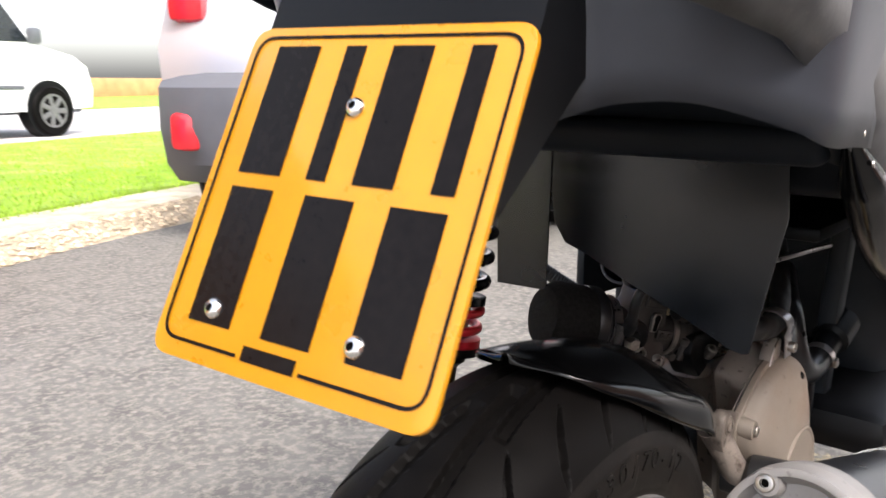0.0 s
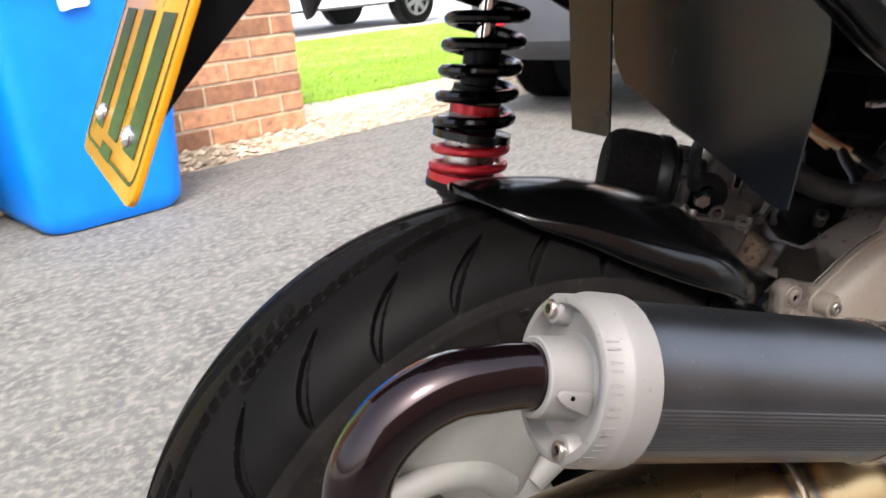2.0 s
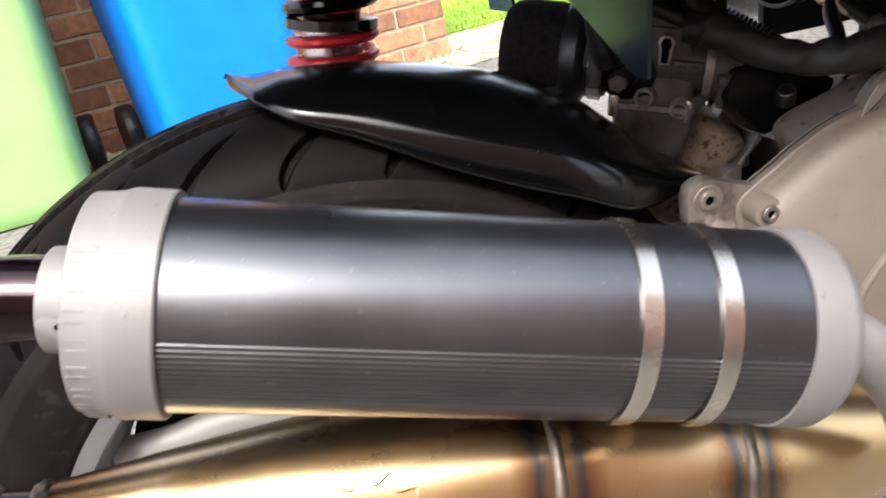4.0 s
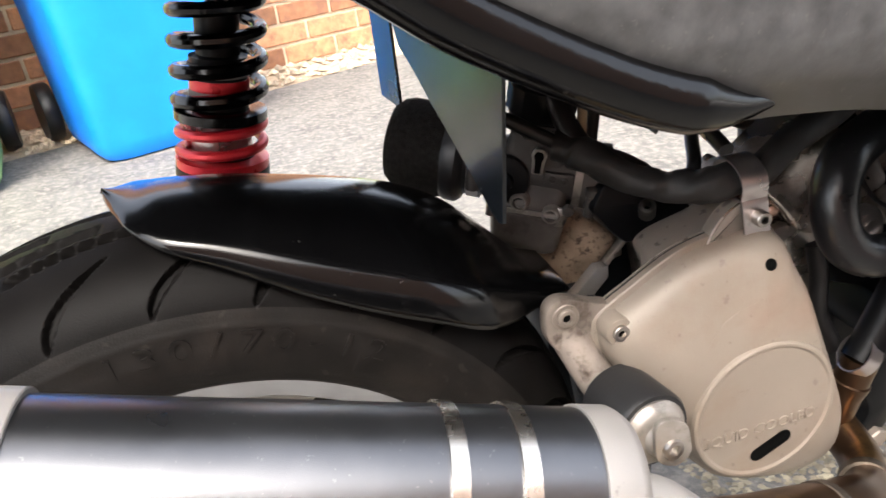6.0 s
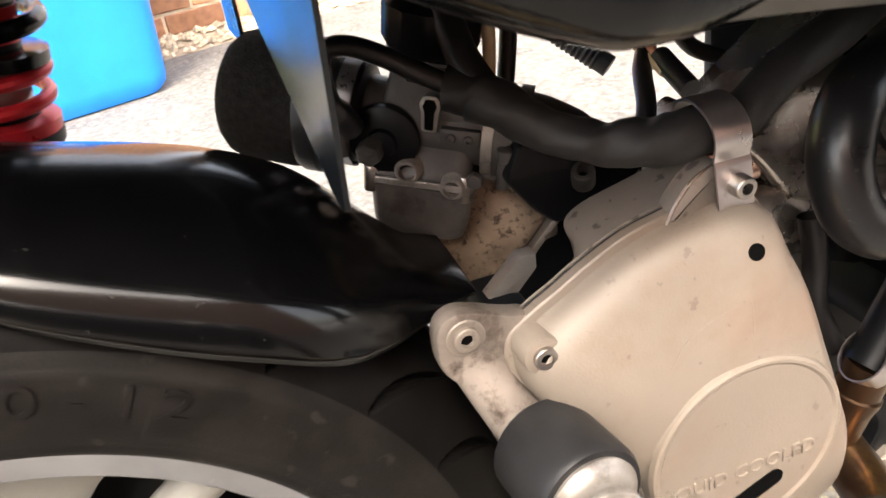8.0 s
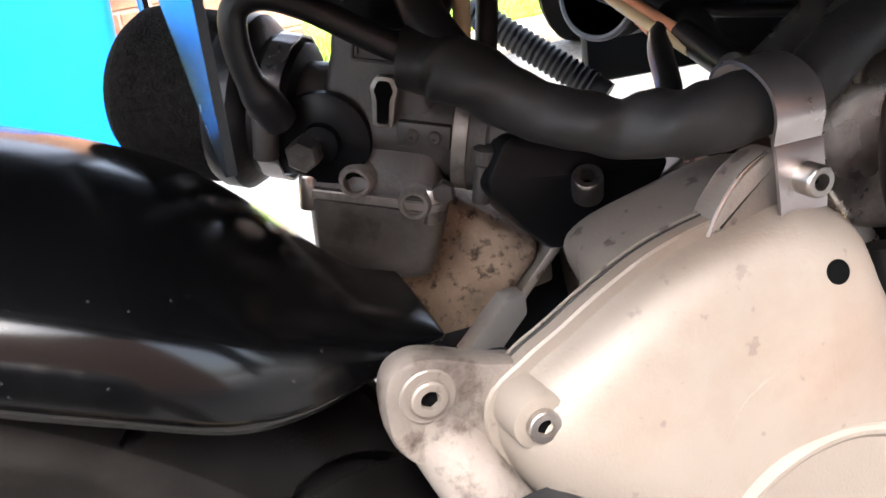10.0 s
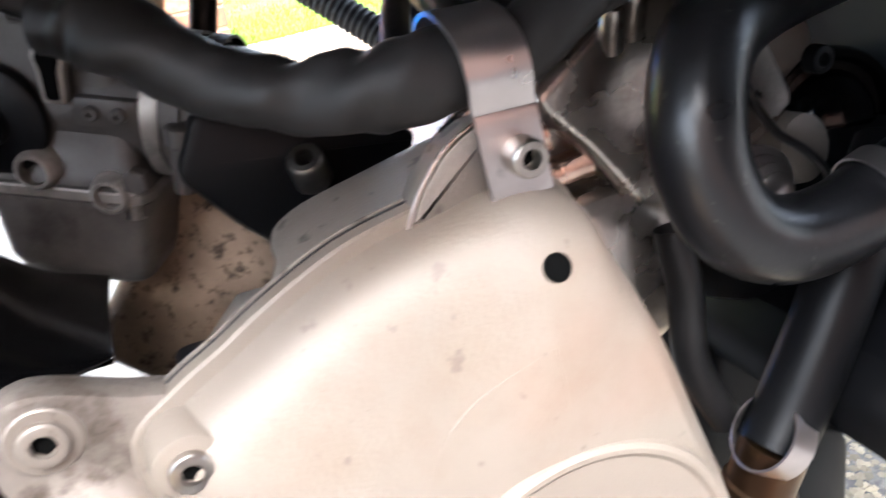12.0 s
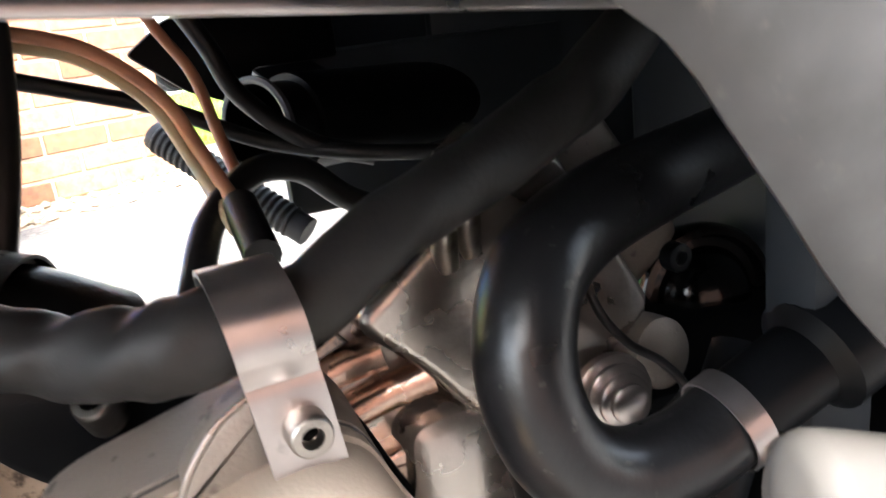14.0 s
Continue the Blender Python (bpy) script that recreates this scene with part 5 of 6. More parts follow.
prism(bm, fillet([(0.630, 0.367), (0.637, 0.371), (0.650, 0.365), (0.653, 0.343), (0.643, 0.336), (0.631, 0.343)], 0.007, 4), side_frame(0.141), 0.004, 0.0008)
part("mount_plate", bm, M["carb_edge"], arm, "grey mount plate")

# mud flap: two sheet pieces hanging behind the wheel arch
def sheet_piece(corners, thick, name, mat, label, parent):
    """A thin plate through four or more corners."""
    c = [Vector(p) for p in corners]
    n = (c[1] - c[0]).cross(c[2] - c[0]).normalized() * thick
    bm = bmesh.new()
    rings_into(bm, [[p for p in c], [p + n for p in c]])
    return part(name, bm, M[mat], parent, label, 0)


def on_flap(y, z):
    return (0.575 + (z - 0.4806) * 0.016 - (y - 0.183) * 0.07, y, z)


flap = sheet_piece([on_flap(y, z) for y, z in ((0.352, 0.588), (0.349, 0.565), (0.338, 0.548), (0.317, 0.540), (0.285, 0.524), (0.255, 0.5105), (0.222, 0.495), (0.198, 0.4825), (0.188, 0.4800), (0.183, 0.4812), (0.164, 0.585), (0.168, 0.645), (0.352, 0.645))], 0.002, "mud_flap", "flap", "dark grey sheet mud flap", SC)
sheet_piece([on_flap(y, z) for y, z in ((0.355, 0.5035), (0.3535, 0.645), (0.408, 0.645), (0.404, 0.5035))], 0.002, "side_strip", "flap", "narrow sheet strip", flap)

# carburettor, in its own frame: x towards the engine, z up
CXD = Vector((0.86, -0.44, -0.21)).normalized()
CZD = (Vector((0.06, -0.15, 1)) - CXD * Vector((0.06, -0.15, 1)).dot(CXD)).normalized()
CF = Matrix((CXD, CZD.cross(CXD), CZD)).transposed().to_4x4()
CF.translation = Vector((0.6318, 0.3098, 0.4379))


def cf(x, y, z):
    return CF @ Vector((x, y, z))


CFX, CFY, CFZ = (CF.to_3x3() @ Vector(v) for v in ((1, 0, 0), (0, 1, 0), (0, 0, 1)))


def loft(loops, m, r=0.006):
    bm = bmesh.new()
    rings_into(bm, [[m @ Vector((x, y, z)) for x, y in fillet([(x0, y0), (x1, y0), (x1, y1), (x0, y1)], r, 4)] for z, x0, x1, y0, y1 in loops])
    return bm


carb = part("carburettor", loft([(0.0, -0.0245, 0.0275, -0.0225, 0.025), (0.004, -0.0245, 0.0275, -0.0225, 0.025), (0.006, -0.0235, 0.026, -0.0205, 0.022), (0.018, -0.024, 0.024, -0.018, 0.02), (0.034, -0.02, 0.022, -0.016, 0.018), (0.05, -0.017, 0.019, -0.015, 0.016), (0.066, -0.017, 0.018, -0.014, 0.016)], CF, 0.006), M["carb"], SC, "grimy grey alloy carburettor", 40)
part("float_bowl", loft([(-0.0015, -0.0245, 0.0275, -0.0225, 0.025), (-0.005, -0.0245, 0.0275, -0.0225, 0.025), (-0.007, -0.0235, 0.0265, -0.0215, 0.023), (-0.024, -0.0220, 0.0250, -0.0205, 0.021), (-0.0305, -0.0195, 0.0232, -0.0185, 0.019), (-0.0335, -0.0165, 0.0205, -0.0155, 0.016), (-0.0346, -0.012, 0.016, -0.011, 0.012)], CF, 0.006), M["bowl"], carb, "stained grey float bowl", 40)
part("bowl_flange", loft([(-0.0006, -0.0252, 0.0282, -0.0230, 0.0256), (0.0022, -0.0252, 0.0282, -0.0230, 0.0256), (0.0028, -0.0247, 0.0277, -0.0225, 0.025)], CF, 0.006), M["carb_edge"], carb, "worn flange edge", 30)
bm = bmesh.new()
lathe(bm, [(-0.052, 0.0195), (-0.05, 0.0215), (-0.036, 0.0215), (-0.034, 0.0185), (0.03, 0.0185), (0.032, 0.021), (0.046, 0.021)], cf(0, 0, 0.024), CFX, 36)
part("throat", bm, M["carb"], carb, "cast throat")
bm = bmesh.new()
lathe(bm, [(0.062, 0.021), (0.066, 0.0225), (0.082, 0.0225), (0.086, 0.019), (0.1, 0.0185), (0.102, 0.012)], cf(0.0, 0.002, 0.0), CFZ, 36, shape=lambda a, s: 1 + (0.03 * math.cos(14 * a) if 0.064 < s < 0.084 else 0))
part("top_cap", bm, M["satin_black"], carb, "black ribbed slide cap")
for x, z, r in ((-0.0047, 0.0080, 0.0060), (0.0170, 0.0020, 0.0058)):
    bm = bmesh.new()
    lathe(bm, [(-0.006, r + 0.002), (0.0015, r), (0.0022, r - 0.0008), (0.0022, r - 0.0018), (-0.003, r - 0.002), (-0.003, 0.0001)], cf(x, -0.0225, z), -CFY, 28, cap=False)
    boss = part("jet_boss", bm, M["carb_edge"], carb, "open drilled boss")
    # black disc darkens the bore as its shade would
    bm = bmesh.new()
    lathe(bm, [(-0.0028, r - 0.002), (-0.0025, r - 0.002)], cf(x, -0.0225, z), -CFY, 24)
    part("bore", bm, M["socket"], boss)
bm = bmesh.new()
lathe(bm, [(-0.012, 0.013), (0.0, 0.016), (0.003, 0.0172), (0.006, 0.0168), (0.0075, 0.014), (0.008, 0.0072), (0.0105, 0.0065)], cf(-0.0170, -0.0150, 0.0215), -CFY, 36)
banjo = part("fuel_inlet", bm, M["satin_black"], carb, "round black fuel inlet cover")
cap_bolt(banjo, cf(-0.0215, -0.0245, 0.0190), -CFY, 0.0062, 0.0085, hexed=True)
bm = bmesh.new()
prism(bm, fillet([(-0.0036, -0.009), (0.0036, -0.009), (0.0042, 0.001), (0.0052, 0.005), (0.003, 0.009), (-0.003, 0.009), (-0.0052, 0.005), (-0.0042, 0.001)], 0.0015, 3), Matrix.Translation(cf(0.0041, -0.017, 0.0375)) @ CF.to_3x3().to_4x4() @ Matrix.Rotation(radians(90), 4, "X"), 0.004, 0.0008)
win = part("slide_window", bm, M["carb_edge"], carb, "keyhole window in the body")
# black inlay paints the shade within the window
bm = bmesh.new()
prism(bm, fillet([(-0.002, -0.0075), (0.002, -0.0075), (0.0022, 0.001), (0.0034, 0.004), (0.002, 0.0075), (-0.002, 0.0075), (-0.0034, 0.004), (-0.0022, 0.001)], 0.001, 3), Matrix.Translation(cf(0.0041, -0.0211, 0.0375)) @ CF.to_3x3().to_4x4() @ Matrix.Rotation(radians(90), 4, "X"), 0.0004)
part("window_slot", bm, M["socket"], win)
CRZ = CF.to_3x3().to_4x4() @ Matrix.Rotation(radians(90), 4, "X")
bm = bmesh.new()
rect = fillet([(-0.012, -0.0055), (0.012, -0.0055), (0.012, 0.0055), (-0.012, 0.0055)], 0.0018, 3)
mm = Matrix.Translation(cf(0.0035, -0.0152, 0.055)) @ CRZ
loops = [[mm @ Vector((x, y, z)) for x, y in inset_loop(rect, d)] for z, d in ((-0.002, 0), (0.0012, 0), (0.0016, 0.0004), (0.0016, 0.0009), (0.0009, 0.0012), (0.0009, 0.003))]
rings_into(bm, loops)
part("badge_panel", bm, M["carb"], carb, "raised rim of a cast badge panel", 30)
for k in range(3):
    bm = bmesh.new()
    box(bm, (0.013 - 0.002 * k, 0.0011, 0.0004), mm @ Matrix.Translation((-0.001, 0.0026 - 0.0026 * k, 0.0011)))
    part("badge_bar", bm, M["carb"], carb, "plain cast bar")
bm = bmesh.new()
box(bm, (0.019, 0.009, 0.004), Matrix.Translation(cf(0.0185, -0.0190, 0.0270)) @ CRZ, 0.0012)
lever = part("stop_plate", bm, M["carb"], carb, "cast plate with two small screws")
for x in (0.0145, 0.0225):
    bm = bmesh.new()
    lathe(bm, [(0, 0.0024), (0.001, 0.0024), (0.0015, 0.0018), (0.0015, 0.0008), (0.0008, 0.0006), (0.0008, 0.0001)], cf(x, -0.0210, 0.0270), -CFY, 16, cap=False)
    part("small_screw", bm, M["carb"], lever)
bm = bmesh.new()
lathe(bm, [(0.0285, 0.0205), (0.0285, 0.0222), (0.0335, 0.0222), (0.0335, 0.0205)], cf(0, 0, 0.024), CFX, 40, cap=False)
part("throat_ring", bm, M["carb_edge"], carb, "worn grey throat ring")
for x0, y0 in ((-0.028, -0.024), (0.0275, -0.0235)):
    bm = bmesh.new()
    lathe(bm, [(-0.008, 0.0036), (0.0045, 0.0036), (0.0055, 0.003), (0.0055, 0.0014), (0.004, 0.0012), (0.004, 0.0001)], cf(x0 * 0.82, y0 * 0.82, 0.002), CFZ, 16, cap=False)
    part("bowl_screw", bm, M["bolt"], carb, "bowl screw")
# ribbed clamp and spring screw at the engine side
for x, r in ((0.037, 0.0225), (0.046, 0.0222)):
    bm = bmesh.new()
    lathe(bm, [(x - 0.003, r - 0.001), (x - 0.003, r), (x + 0.003, r), (x + 0.003, r - 0.001)], cf(0, 0, 0.024), CFX, 40, cap=False)
    part("hose_clip", bm, M["carb"], carb, "grimy steel hose clip")
bm = bmesh.new()
lathe(bm, [(-0.014, 0.0035), (0.0, 0.0035), (0.001, 0.0048), (0.006, 0.0048), (0.007, 0.003)], cf(0.0405, -0.0225, 0.020), CFZ, 18, shape=lambda a, s: 1 + 0.06 * math.sin(s * 5000))
part("clip_screw", bm, M["carb"], carb, "clip screw with a coil spring")
cap_bolt(carb, cf(0.0275, -0.0245, 0.0095), -CFY, 0.0042, 0.004, mat="carb", hexed=True)
# rubber inlet to the engine
bm = bmesh.new()
sweep(bm, [cf(0.04, 0, 0.024), cf(0.050, 0.001, 0.022), cf(0.058, 0.004, 0.018), cf(0.066, 0.010, 0.012)], lambda u: 0.0200 + 0.001 * u, 28, 6)
part("inlet_rubber", bm, M["black_rubber"], carb, "black rubber inlet stub")
bm = bmesh.new()
prism(bm, fillet([(0.655, 0.440), (0.664, 0.457), (0.70, 0.452), (0.728, 0.436), (0.72, 0.424), (0.679, 0.411), (0.668, 0.422)], 0.004, 3), side_frame(0.285), 0.026, 0.003)
part("inlet_flange", bm, M["satin_black"], carb, "black inlet flange")
# air filter
F1, F0 = cf(-0.045, 0.002, 0.024), cf(-0.098, 0.004, 0.025)
bm = bmesh.new()
lathe(bm, [(0, 0.018), (0.001, 0.025), (0.006, 0.0295), (0.012, 0.0314), (0.036, 0.0320), (0.044, 0.0305), (0.046, 0.026)], F0, F1 - F0, 40, shape=lambda a, s: 1 + 0.01 * math.sin(5 * a + 90 * s))
filt = part("air_filter", bm, M["foam"], SC, "black foam pod air filter")
bm = bmesh.new()
lathe(bm, [(0.040, 0.0310), (0.043, 0.0326), (0.050, 0.0326), (0.053, 0.030), (0.055, 0.026), (0.068, 0.0245), (0.07, 0.021)], F0, F1 - F0, 40)
part("rubber_collar", bm, M["black_rubber"], filt, "black rubber collar")
bm = bmesh.new()
lathe(bm, [(0.058, 0.0262), (0.058, 0.0272), (0.066, 0.0272), (0.066, 0.0262)], F0, F1 - F0, 60, cap=False, shape=lambda a, s: 1 + 0.012 * math.sin(45 * a))
part("jubilee_clip", bm, M["clip_steel"], filt, "slotted steel worm clip")
bm = bmesh.new()
lathe(bm, [(-0.009, 0.0045), (0.006, 0.0045), (0.007, 0.0055), (0.011, 0.0055)], F0 + (F1 - F0).normalized() * 0.062 - CFY * 0.028, CFZ, 18)
part("clip_worm", bm, M["carb"], filt, "grimy clip screw")
# corroded reed block under the carburettor
BK = pose(0.668, 0.330, 0.390, 0, 0, 0) @ Matrix.Rotation(radians(-20), 4, "Z") @ Matrix.Rotation(radians(38), 4, "Y")
bm = bmesh.new()
box(bm, (0.050, 0.056, 0.078), BK @ Matrix.Translation((-0.004, 0, -0.012)), 0.007, 4)
block = part("inlet_block", bm, M["rusty"], SC, "corroded rust-stained alloy inlet block")
bm = bmesh.new()
box(bm, (0.004, 0.060, 0.066), BK @ Matrix.Translation((0.0235, 0, 0.0)), 0.0012)
part("block_flange", bm, M["casting"], block, "machined block flange")

# hoses and cables over the engine
def hose(name, points, r, mat, label, wobble=None, seg=14, steps=8, parent=None):
    bm = bmesh.new()
    sweep(bm, points, r, seg, steps, wobble=wobble)
    return part(name, bm, M[mat], parent or SC, label, 60)


def wrinkled(u, a):
    """Folds and creases of the loose sleeve."""
    fold = 0.16 * math.exp(-((u - 0.36) / 0.022) ** 2) * max(0, math.cos(a - 1.2)) + 0.12 * math.exp(-((u - 0.455) / 0.018) ** 2) * max(0, math.cos(a - 0.9))
    return 1 - fold + 0.09 * math.sin(40 * u + 2 * a) * math.sin(7 * u + a) + 0.04 * math.sin(95 * u + 3 * a) * math.sin(23 * u)


hose("cable_sleeve", [(0.636, 0.2665, 0.4865), (0.645, 0.260, 0.484), (0.652, 0.253, 0.479), (0.665, 0.243, 0.470), (0.678, 0.234, 0.4635), (0.692, 0.225, 0.4605), (0.704, 0.217, 0.4615), (0.718, 0.2125, 0.462), (0.737, 0.2115, 0.4645), (0.761, 0.218, 0.4735), (0.789, 0.226, 0.4805), (0.824, 0.240, 0.4895), (0.853, 0.250, 0.500), (0.90, 0.27, 0.524)],
     lambda u: 0.0100 + 0.0008 * math.sin(16 * u), "sleeve", "thick wrinkled black cable sleeve", wobble=wrinkled, seg=36, steps=16)
hose("fuel_hose", [(0.645, 0.259, 0.4835), (0.638, 0.263, 0.4875), (0.624, 0.267, 0.4965), (0.609, 0.271, 0.5065), (0.597, 0.275, 0.5115), (0.589, 0.279, 0.5090), (0.587, 0.282, 0.4995), (0.589, 0.2855, 0.486), (0.5935, 0.2895, 0.4765), (0.5965, 0.2935, 0.4705)], lambda u: 0.0045 + 0.0018 * min(1, max(0, (u - 0.78) / 0.05)), "black_rubber", "thin black fuel hose")
hose("throttle_cable", [(0.654, 0.252, 0.479), (0.649, 0.258, 0.486), (0.6455, 0.265, 0.495), (0.644, 0.270, 0.503), (0.644, 0.279, 0.518), (0.650, 0.29, 0.56)], lambda u: 0.0078 - 0.001 * u, "black_rubber", "black cable running upwards")
hose("cream_cable", [(0.669, 0.294, 0.55), (0.666, 0.289, 0.515), (0.663, 0.287, 0.485), (0.657, 0.288, 0.455)], 0.0032, "wire_cream", "cream insulated cable")
hose("left_cable", [(0.690, 0.320, 0.55), (0.686, 0.314, 0.515), (0.681, 0.307, 0.490), (0.673, 0.300, 0.462)], 0.0044, "black_rubber", "black cable beside the carburettor")
hose("orange_wire", [(0.66, 0.34, 0.537), (0.689, 0.33, 0.532), (0.712, 0.33, 0.524), (0.730, 0.32, 0.507), (0.736, 0.30, 0.490), (0.738, 0.255, 0.474)], 0.0024, "wire_orange", "orange and white wire")
hose("cream_wire", [(0.662, 0.345, 0.533), (0.69, 0.334, 0.528), (0.710, 0.334, 0.521), (0.727, 0.324, 0.505), (0.733, 0.304, 0.489), (0.735, 0.258, 0.473)], 0.0022, "wire_cream", "cream wire")
hose("brown_wire", [(0.73, 0.37, 0.56), (0.736, 0.36, 0.533), (0.746, 0.35, 0.512), (0.748, 0.33, 0.490), (0.747, 0.30, 0.475)], 0.0022, "wire_orange", "brown and orange wire")
hose("thin_black_cable", [(0.64, 0.36, 0.535), (0.685, 0.36, 0.518), (0.733, 0.36, 0.501), (0.769, 0.36, 0.482), (0.80, 0.34, 0.474), (0.84, 0.33, 0.468)], 0.0032, "black_rubber", "thin black cable")
hose("loop_hose", [(0.716, 0.245, 0.452), (0.721, 0.25, 0.463), (0.731, 0.27, 0.4745), (0.749, 0.29, 0.482), (0.767, 0.30, 0.478), (0.785, 0.31, 0.463), (0.81, 0.32, 0.45)], 0.0045, "black_rubber", "black breather hose loop")
hose("dark_cable", [(0.744, 0.37, 0.545), (0.757, 0.37, 0.52), (0.765, 0.365, 0.50), (0.785, 0.35, 0.48), (0.81, 0.345, 0.47)], 0.004, "black_rubber", "black cable under the body")
hose("wire_boot", [(0.739, 0.268, 0.4775), (0.738, 0.255, 0.4735), (0.737, 0.240, 0.4690)], 0.0050, "black_rubber", "black boot on the wire ends")
# coolant hose in a U bend
hose("coolant_hose", [(0.935, 0.268, 0.464), (0.905, 0.258, 0.463), (0.868, 0.246, 0.462), (0.830, 0.233, 0.459), (0.8065, 0.222, 0.452), (0.796, 0.215, 0.437), (0.7945, 0.21, 0.419), (0.8015, 0.206, 0.402), (0.8175, 0.203, 0.3925), (0.838, 0.201, 0.393), (0.856, 0.200, 0.399)], lambda u: 0.0150 - 0.0015 * u, "coolant", "thick black coolant hose in a U bend", seg=28, steps=10)
hc = Vector((0.854, 0.200, 0.3985))
hd = Vector((0.9, -0.05, 0.32)).normalized()
bm = bmesh.new()
lathe(bm, [(-0.004, 0.0145), (-0.004, 0.0153), (0.004, 0.0153), (0.004, 0.0145)], hc, hd, 36, cap=False)
clampb = part("hose_clamp", bm, M["clip_steel"], SC, "bright steel hose clamp")
bm = bmesh.new()
mm = basis(hd).to_4x4()
mm.translation = hc + Vector((0.004, -0.0145, -0.005))
box(bm, (0.007, 0.009, 0.008), mm, 0.001)
part("clamp_ear", bm, M["bolt"], clampb, "crimped ear")
bm = bmesh.new()
lathe(bm, [(0.0, 0.013), (0.03, 0.0135), (0.034, 0.019), (0.07, 0.019)], hc, hd, 28)
part("hose_stub", bm, M["satin_black"], clampb, "black connector stub")
# steel P-clip over the cable sleeve
def clip_strip():
    """The strap: up from the bolt, over the sleeve and down behind it."""
    prof = [(0.1985, 0.432), (0.1985, 0.4505), (0.1992, 0.4535), (0.1985, 0.4565), (0.1970, 0.4622), (0.1985, 0.469), (0.2045, 0.4738), (0.2125, 0.4757), (0.2205, 0.473), (0.2245, 0.467), (0.224, 0.460)]
    path = smooth_path([(0, y, z) for y, z in prof], 4)
    bm = bmesh.new()
    rings = []
    n = len(path)
    for i, p in enumerate(path):
        d = (path[min(i + 1, n - 1)] - path[max(i - 1, 0)]).normalized()
        nn = Vector((0, -d.z, d.y))
        tilt = (p.z - 0.44) * -0.12
        ring = []
        for x, t in ((-0.0082, 0), (0.0082, 0), (0.0082, 0.0012), (-0.0082, 0.0012)):
            q = p + nn * t
            ring.append(Vector((0.7295 + x + tilt, q.y, q.z)))
        rings.append(ring)
    rings_into(bm, rings)
    return bm


clip = part("cable_clip", clip_strip(), M["clip_steel"], SC, "bent steel clip holding the cable sleeve", 30)
cap_bolt(clip, (0.7303, 0.1975, 0.4425), RIGHT, 0.0049, 0.0065)

# cylinder beyond the crankcase; frame: x along the bore, y down and forward, z to the left
CYF = Matrix(((0.82, 0.57, 0, 0.765), (0, 0, 1, 0.292), (0.57, -0.82, 0, 0.417), (0, 0, 0, 1)))


def cyl_block(x0, x1, y0, y1, z0, z1, bevel):
    bm = bmesh.new()
    box(bm, (x1 - x0, y1 - y0, z1 - z0), CYF @ Matrix.Translation(((x0 + x1) / 2, (y0 + y1) / 2, (z0 + z1) / 2)), bevel, 3)
    return bm


def cyl_prism(outline, near, depth, bevel, r):
    """A slab in the cylinder's side plane whose near face stands at y = near."""
    bm = bmesh.new()
    turned = [(0.765 + 0.82 * x + 0.57 * y, 0.417 + 0.57 * x - 0.82 * y) for x, y in outline]
    prism(bm, fillet(turned, r, 5), side_frame(near + depth), depth, 0, [(0, 0), (depth - bevel, 0), (depth - bevel * 0.6, bevel * 0.08), (depth - bevel * 0.3, bevel * 0.3), (depth - bevel * 0.08, bevel * 0.6), (depth, bevel)])
    return bm


def on_cyl(x, y, depth):
    return CYF @ Vector((x, y, depth - 0.292))


cyl = part("cylinder", cyl_prism([(0.0085, -0.022), (0.0140, 0.008), (0.0150, 0.040), (0.034, 0.060), (0.086, 0.060), (0.092, -0.022)], 0.248, 0.045, 0.0040, 0.008), M["bare_alloy"], SC, "bare alloy cylinder with cast ribs at its foot", 40)
part("waist", cyl_prism([(-0.028, -0.030), (0.012, -0.030), (0.030, 0.03), (0.030, 0.085), (-0.028, 0.085)], 0.2635, 0.03, 0.003, 0.004), M["bare_alloy"], cyl, "recessed alloy waist")
part("base_flange", cyl_prism([(-0.020, -0.026), (0.0048, -0.022), (0.0052, -0.0165), (-0.0065, -0.0200), (-0.020, -0.0200)], 0.2535, 0.02, 0.0012, 0.001), M["bare_alloy"], cyl, "machined base flange")
# ribs and webs wear the alloy whose warm reflections are painted in
for x0, y0, x1, y1, r in ((-0.012, -0.0135, 0.010, -0.0045, 0.0062), (-0.014, 0.0030, 0.015, 0.0150, 0.0058)):
    bm = bmesh.new()
    sweep(bm, [on_cyl(x0, y0, 0.2615), on_cyl((x0 + x1) / 2, (y0 + y1) / 2, 0.2612), on_cyl(x1, y1, 0.2580)], r, 20, 6)
    part("rib", bm, M["warm_reflection_alloy"], cyl, "rounded cast rib")
for outline, near in (([(-0.022, 0.0165), (0.009, 0.0300), (0.0135, 0.0490), (-0.026, 0.0330)], 0.2535), ([(-0.024, 0.0400), (0.012, 0.0530), (0.014, 0.0730), (-0.030, 0.0600)], 0.2550)):
    part("web", cyl_prism(outline, near, 0.02, 0.0025, 0.003), M["warm_reflection_alloy"], cyl, "flat cast web")
bm = bmesh.new()
sweep(bm, [on_cyl(-0.0085, -0.0145, 0.2515), on_cyl(-0.0105, 0.004, 0.2520), on_cyl(-0.0155, 0.030, 0.2520), on_cyl(-0.0205, 0.064, 0.2525)], 0.0010, 8, 8)
part("gasket", bm, M["socket"], cyl, "thin dark gasket")
bm = bmesh.new()
prism(bm, fillet([(0.772, 0.402), (0.795, 0.404), (0.819, 0.388), (0.823, 0.36), (0.812, 0.338), (0.79, 0.335), (0.77, 0.36)], 0.008, 4), side_frame(0.30), 0.052, 0.006)
part("lower_housing", bm, M["bare_alloy"], cyl, "bare alloy lower housing")
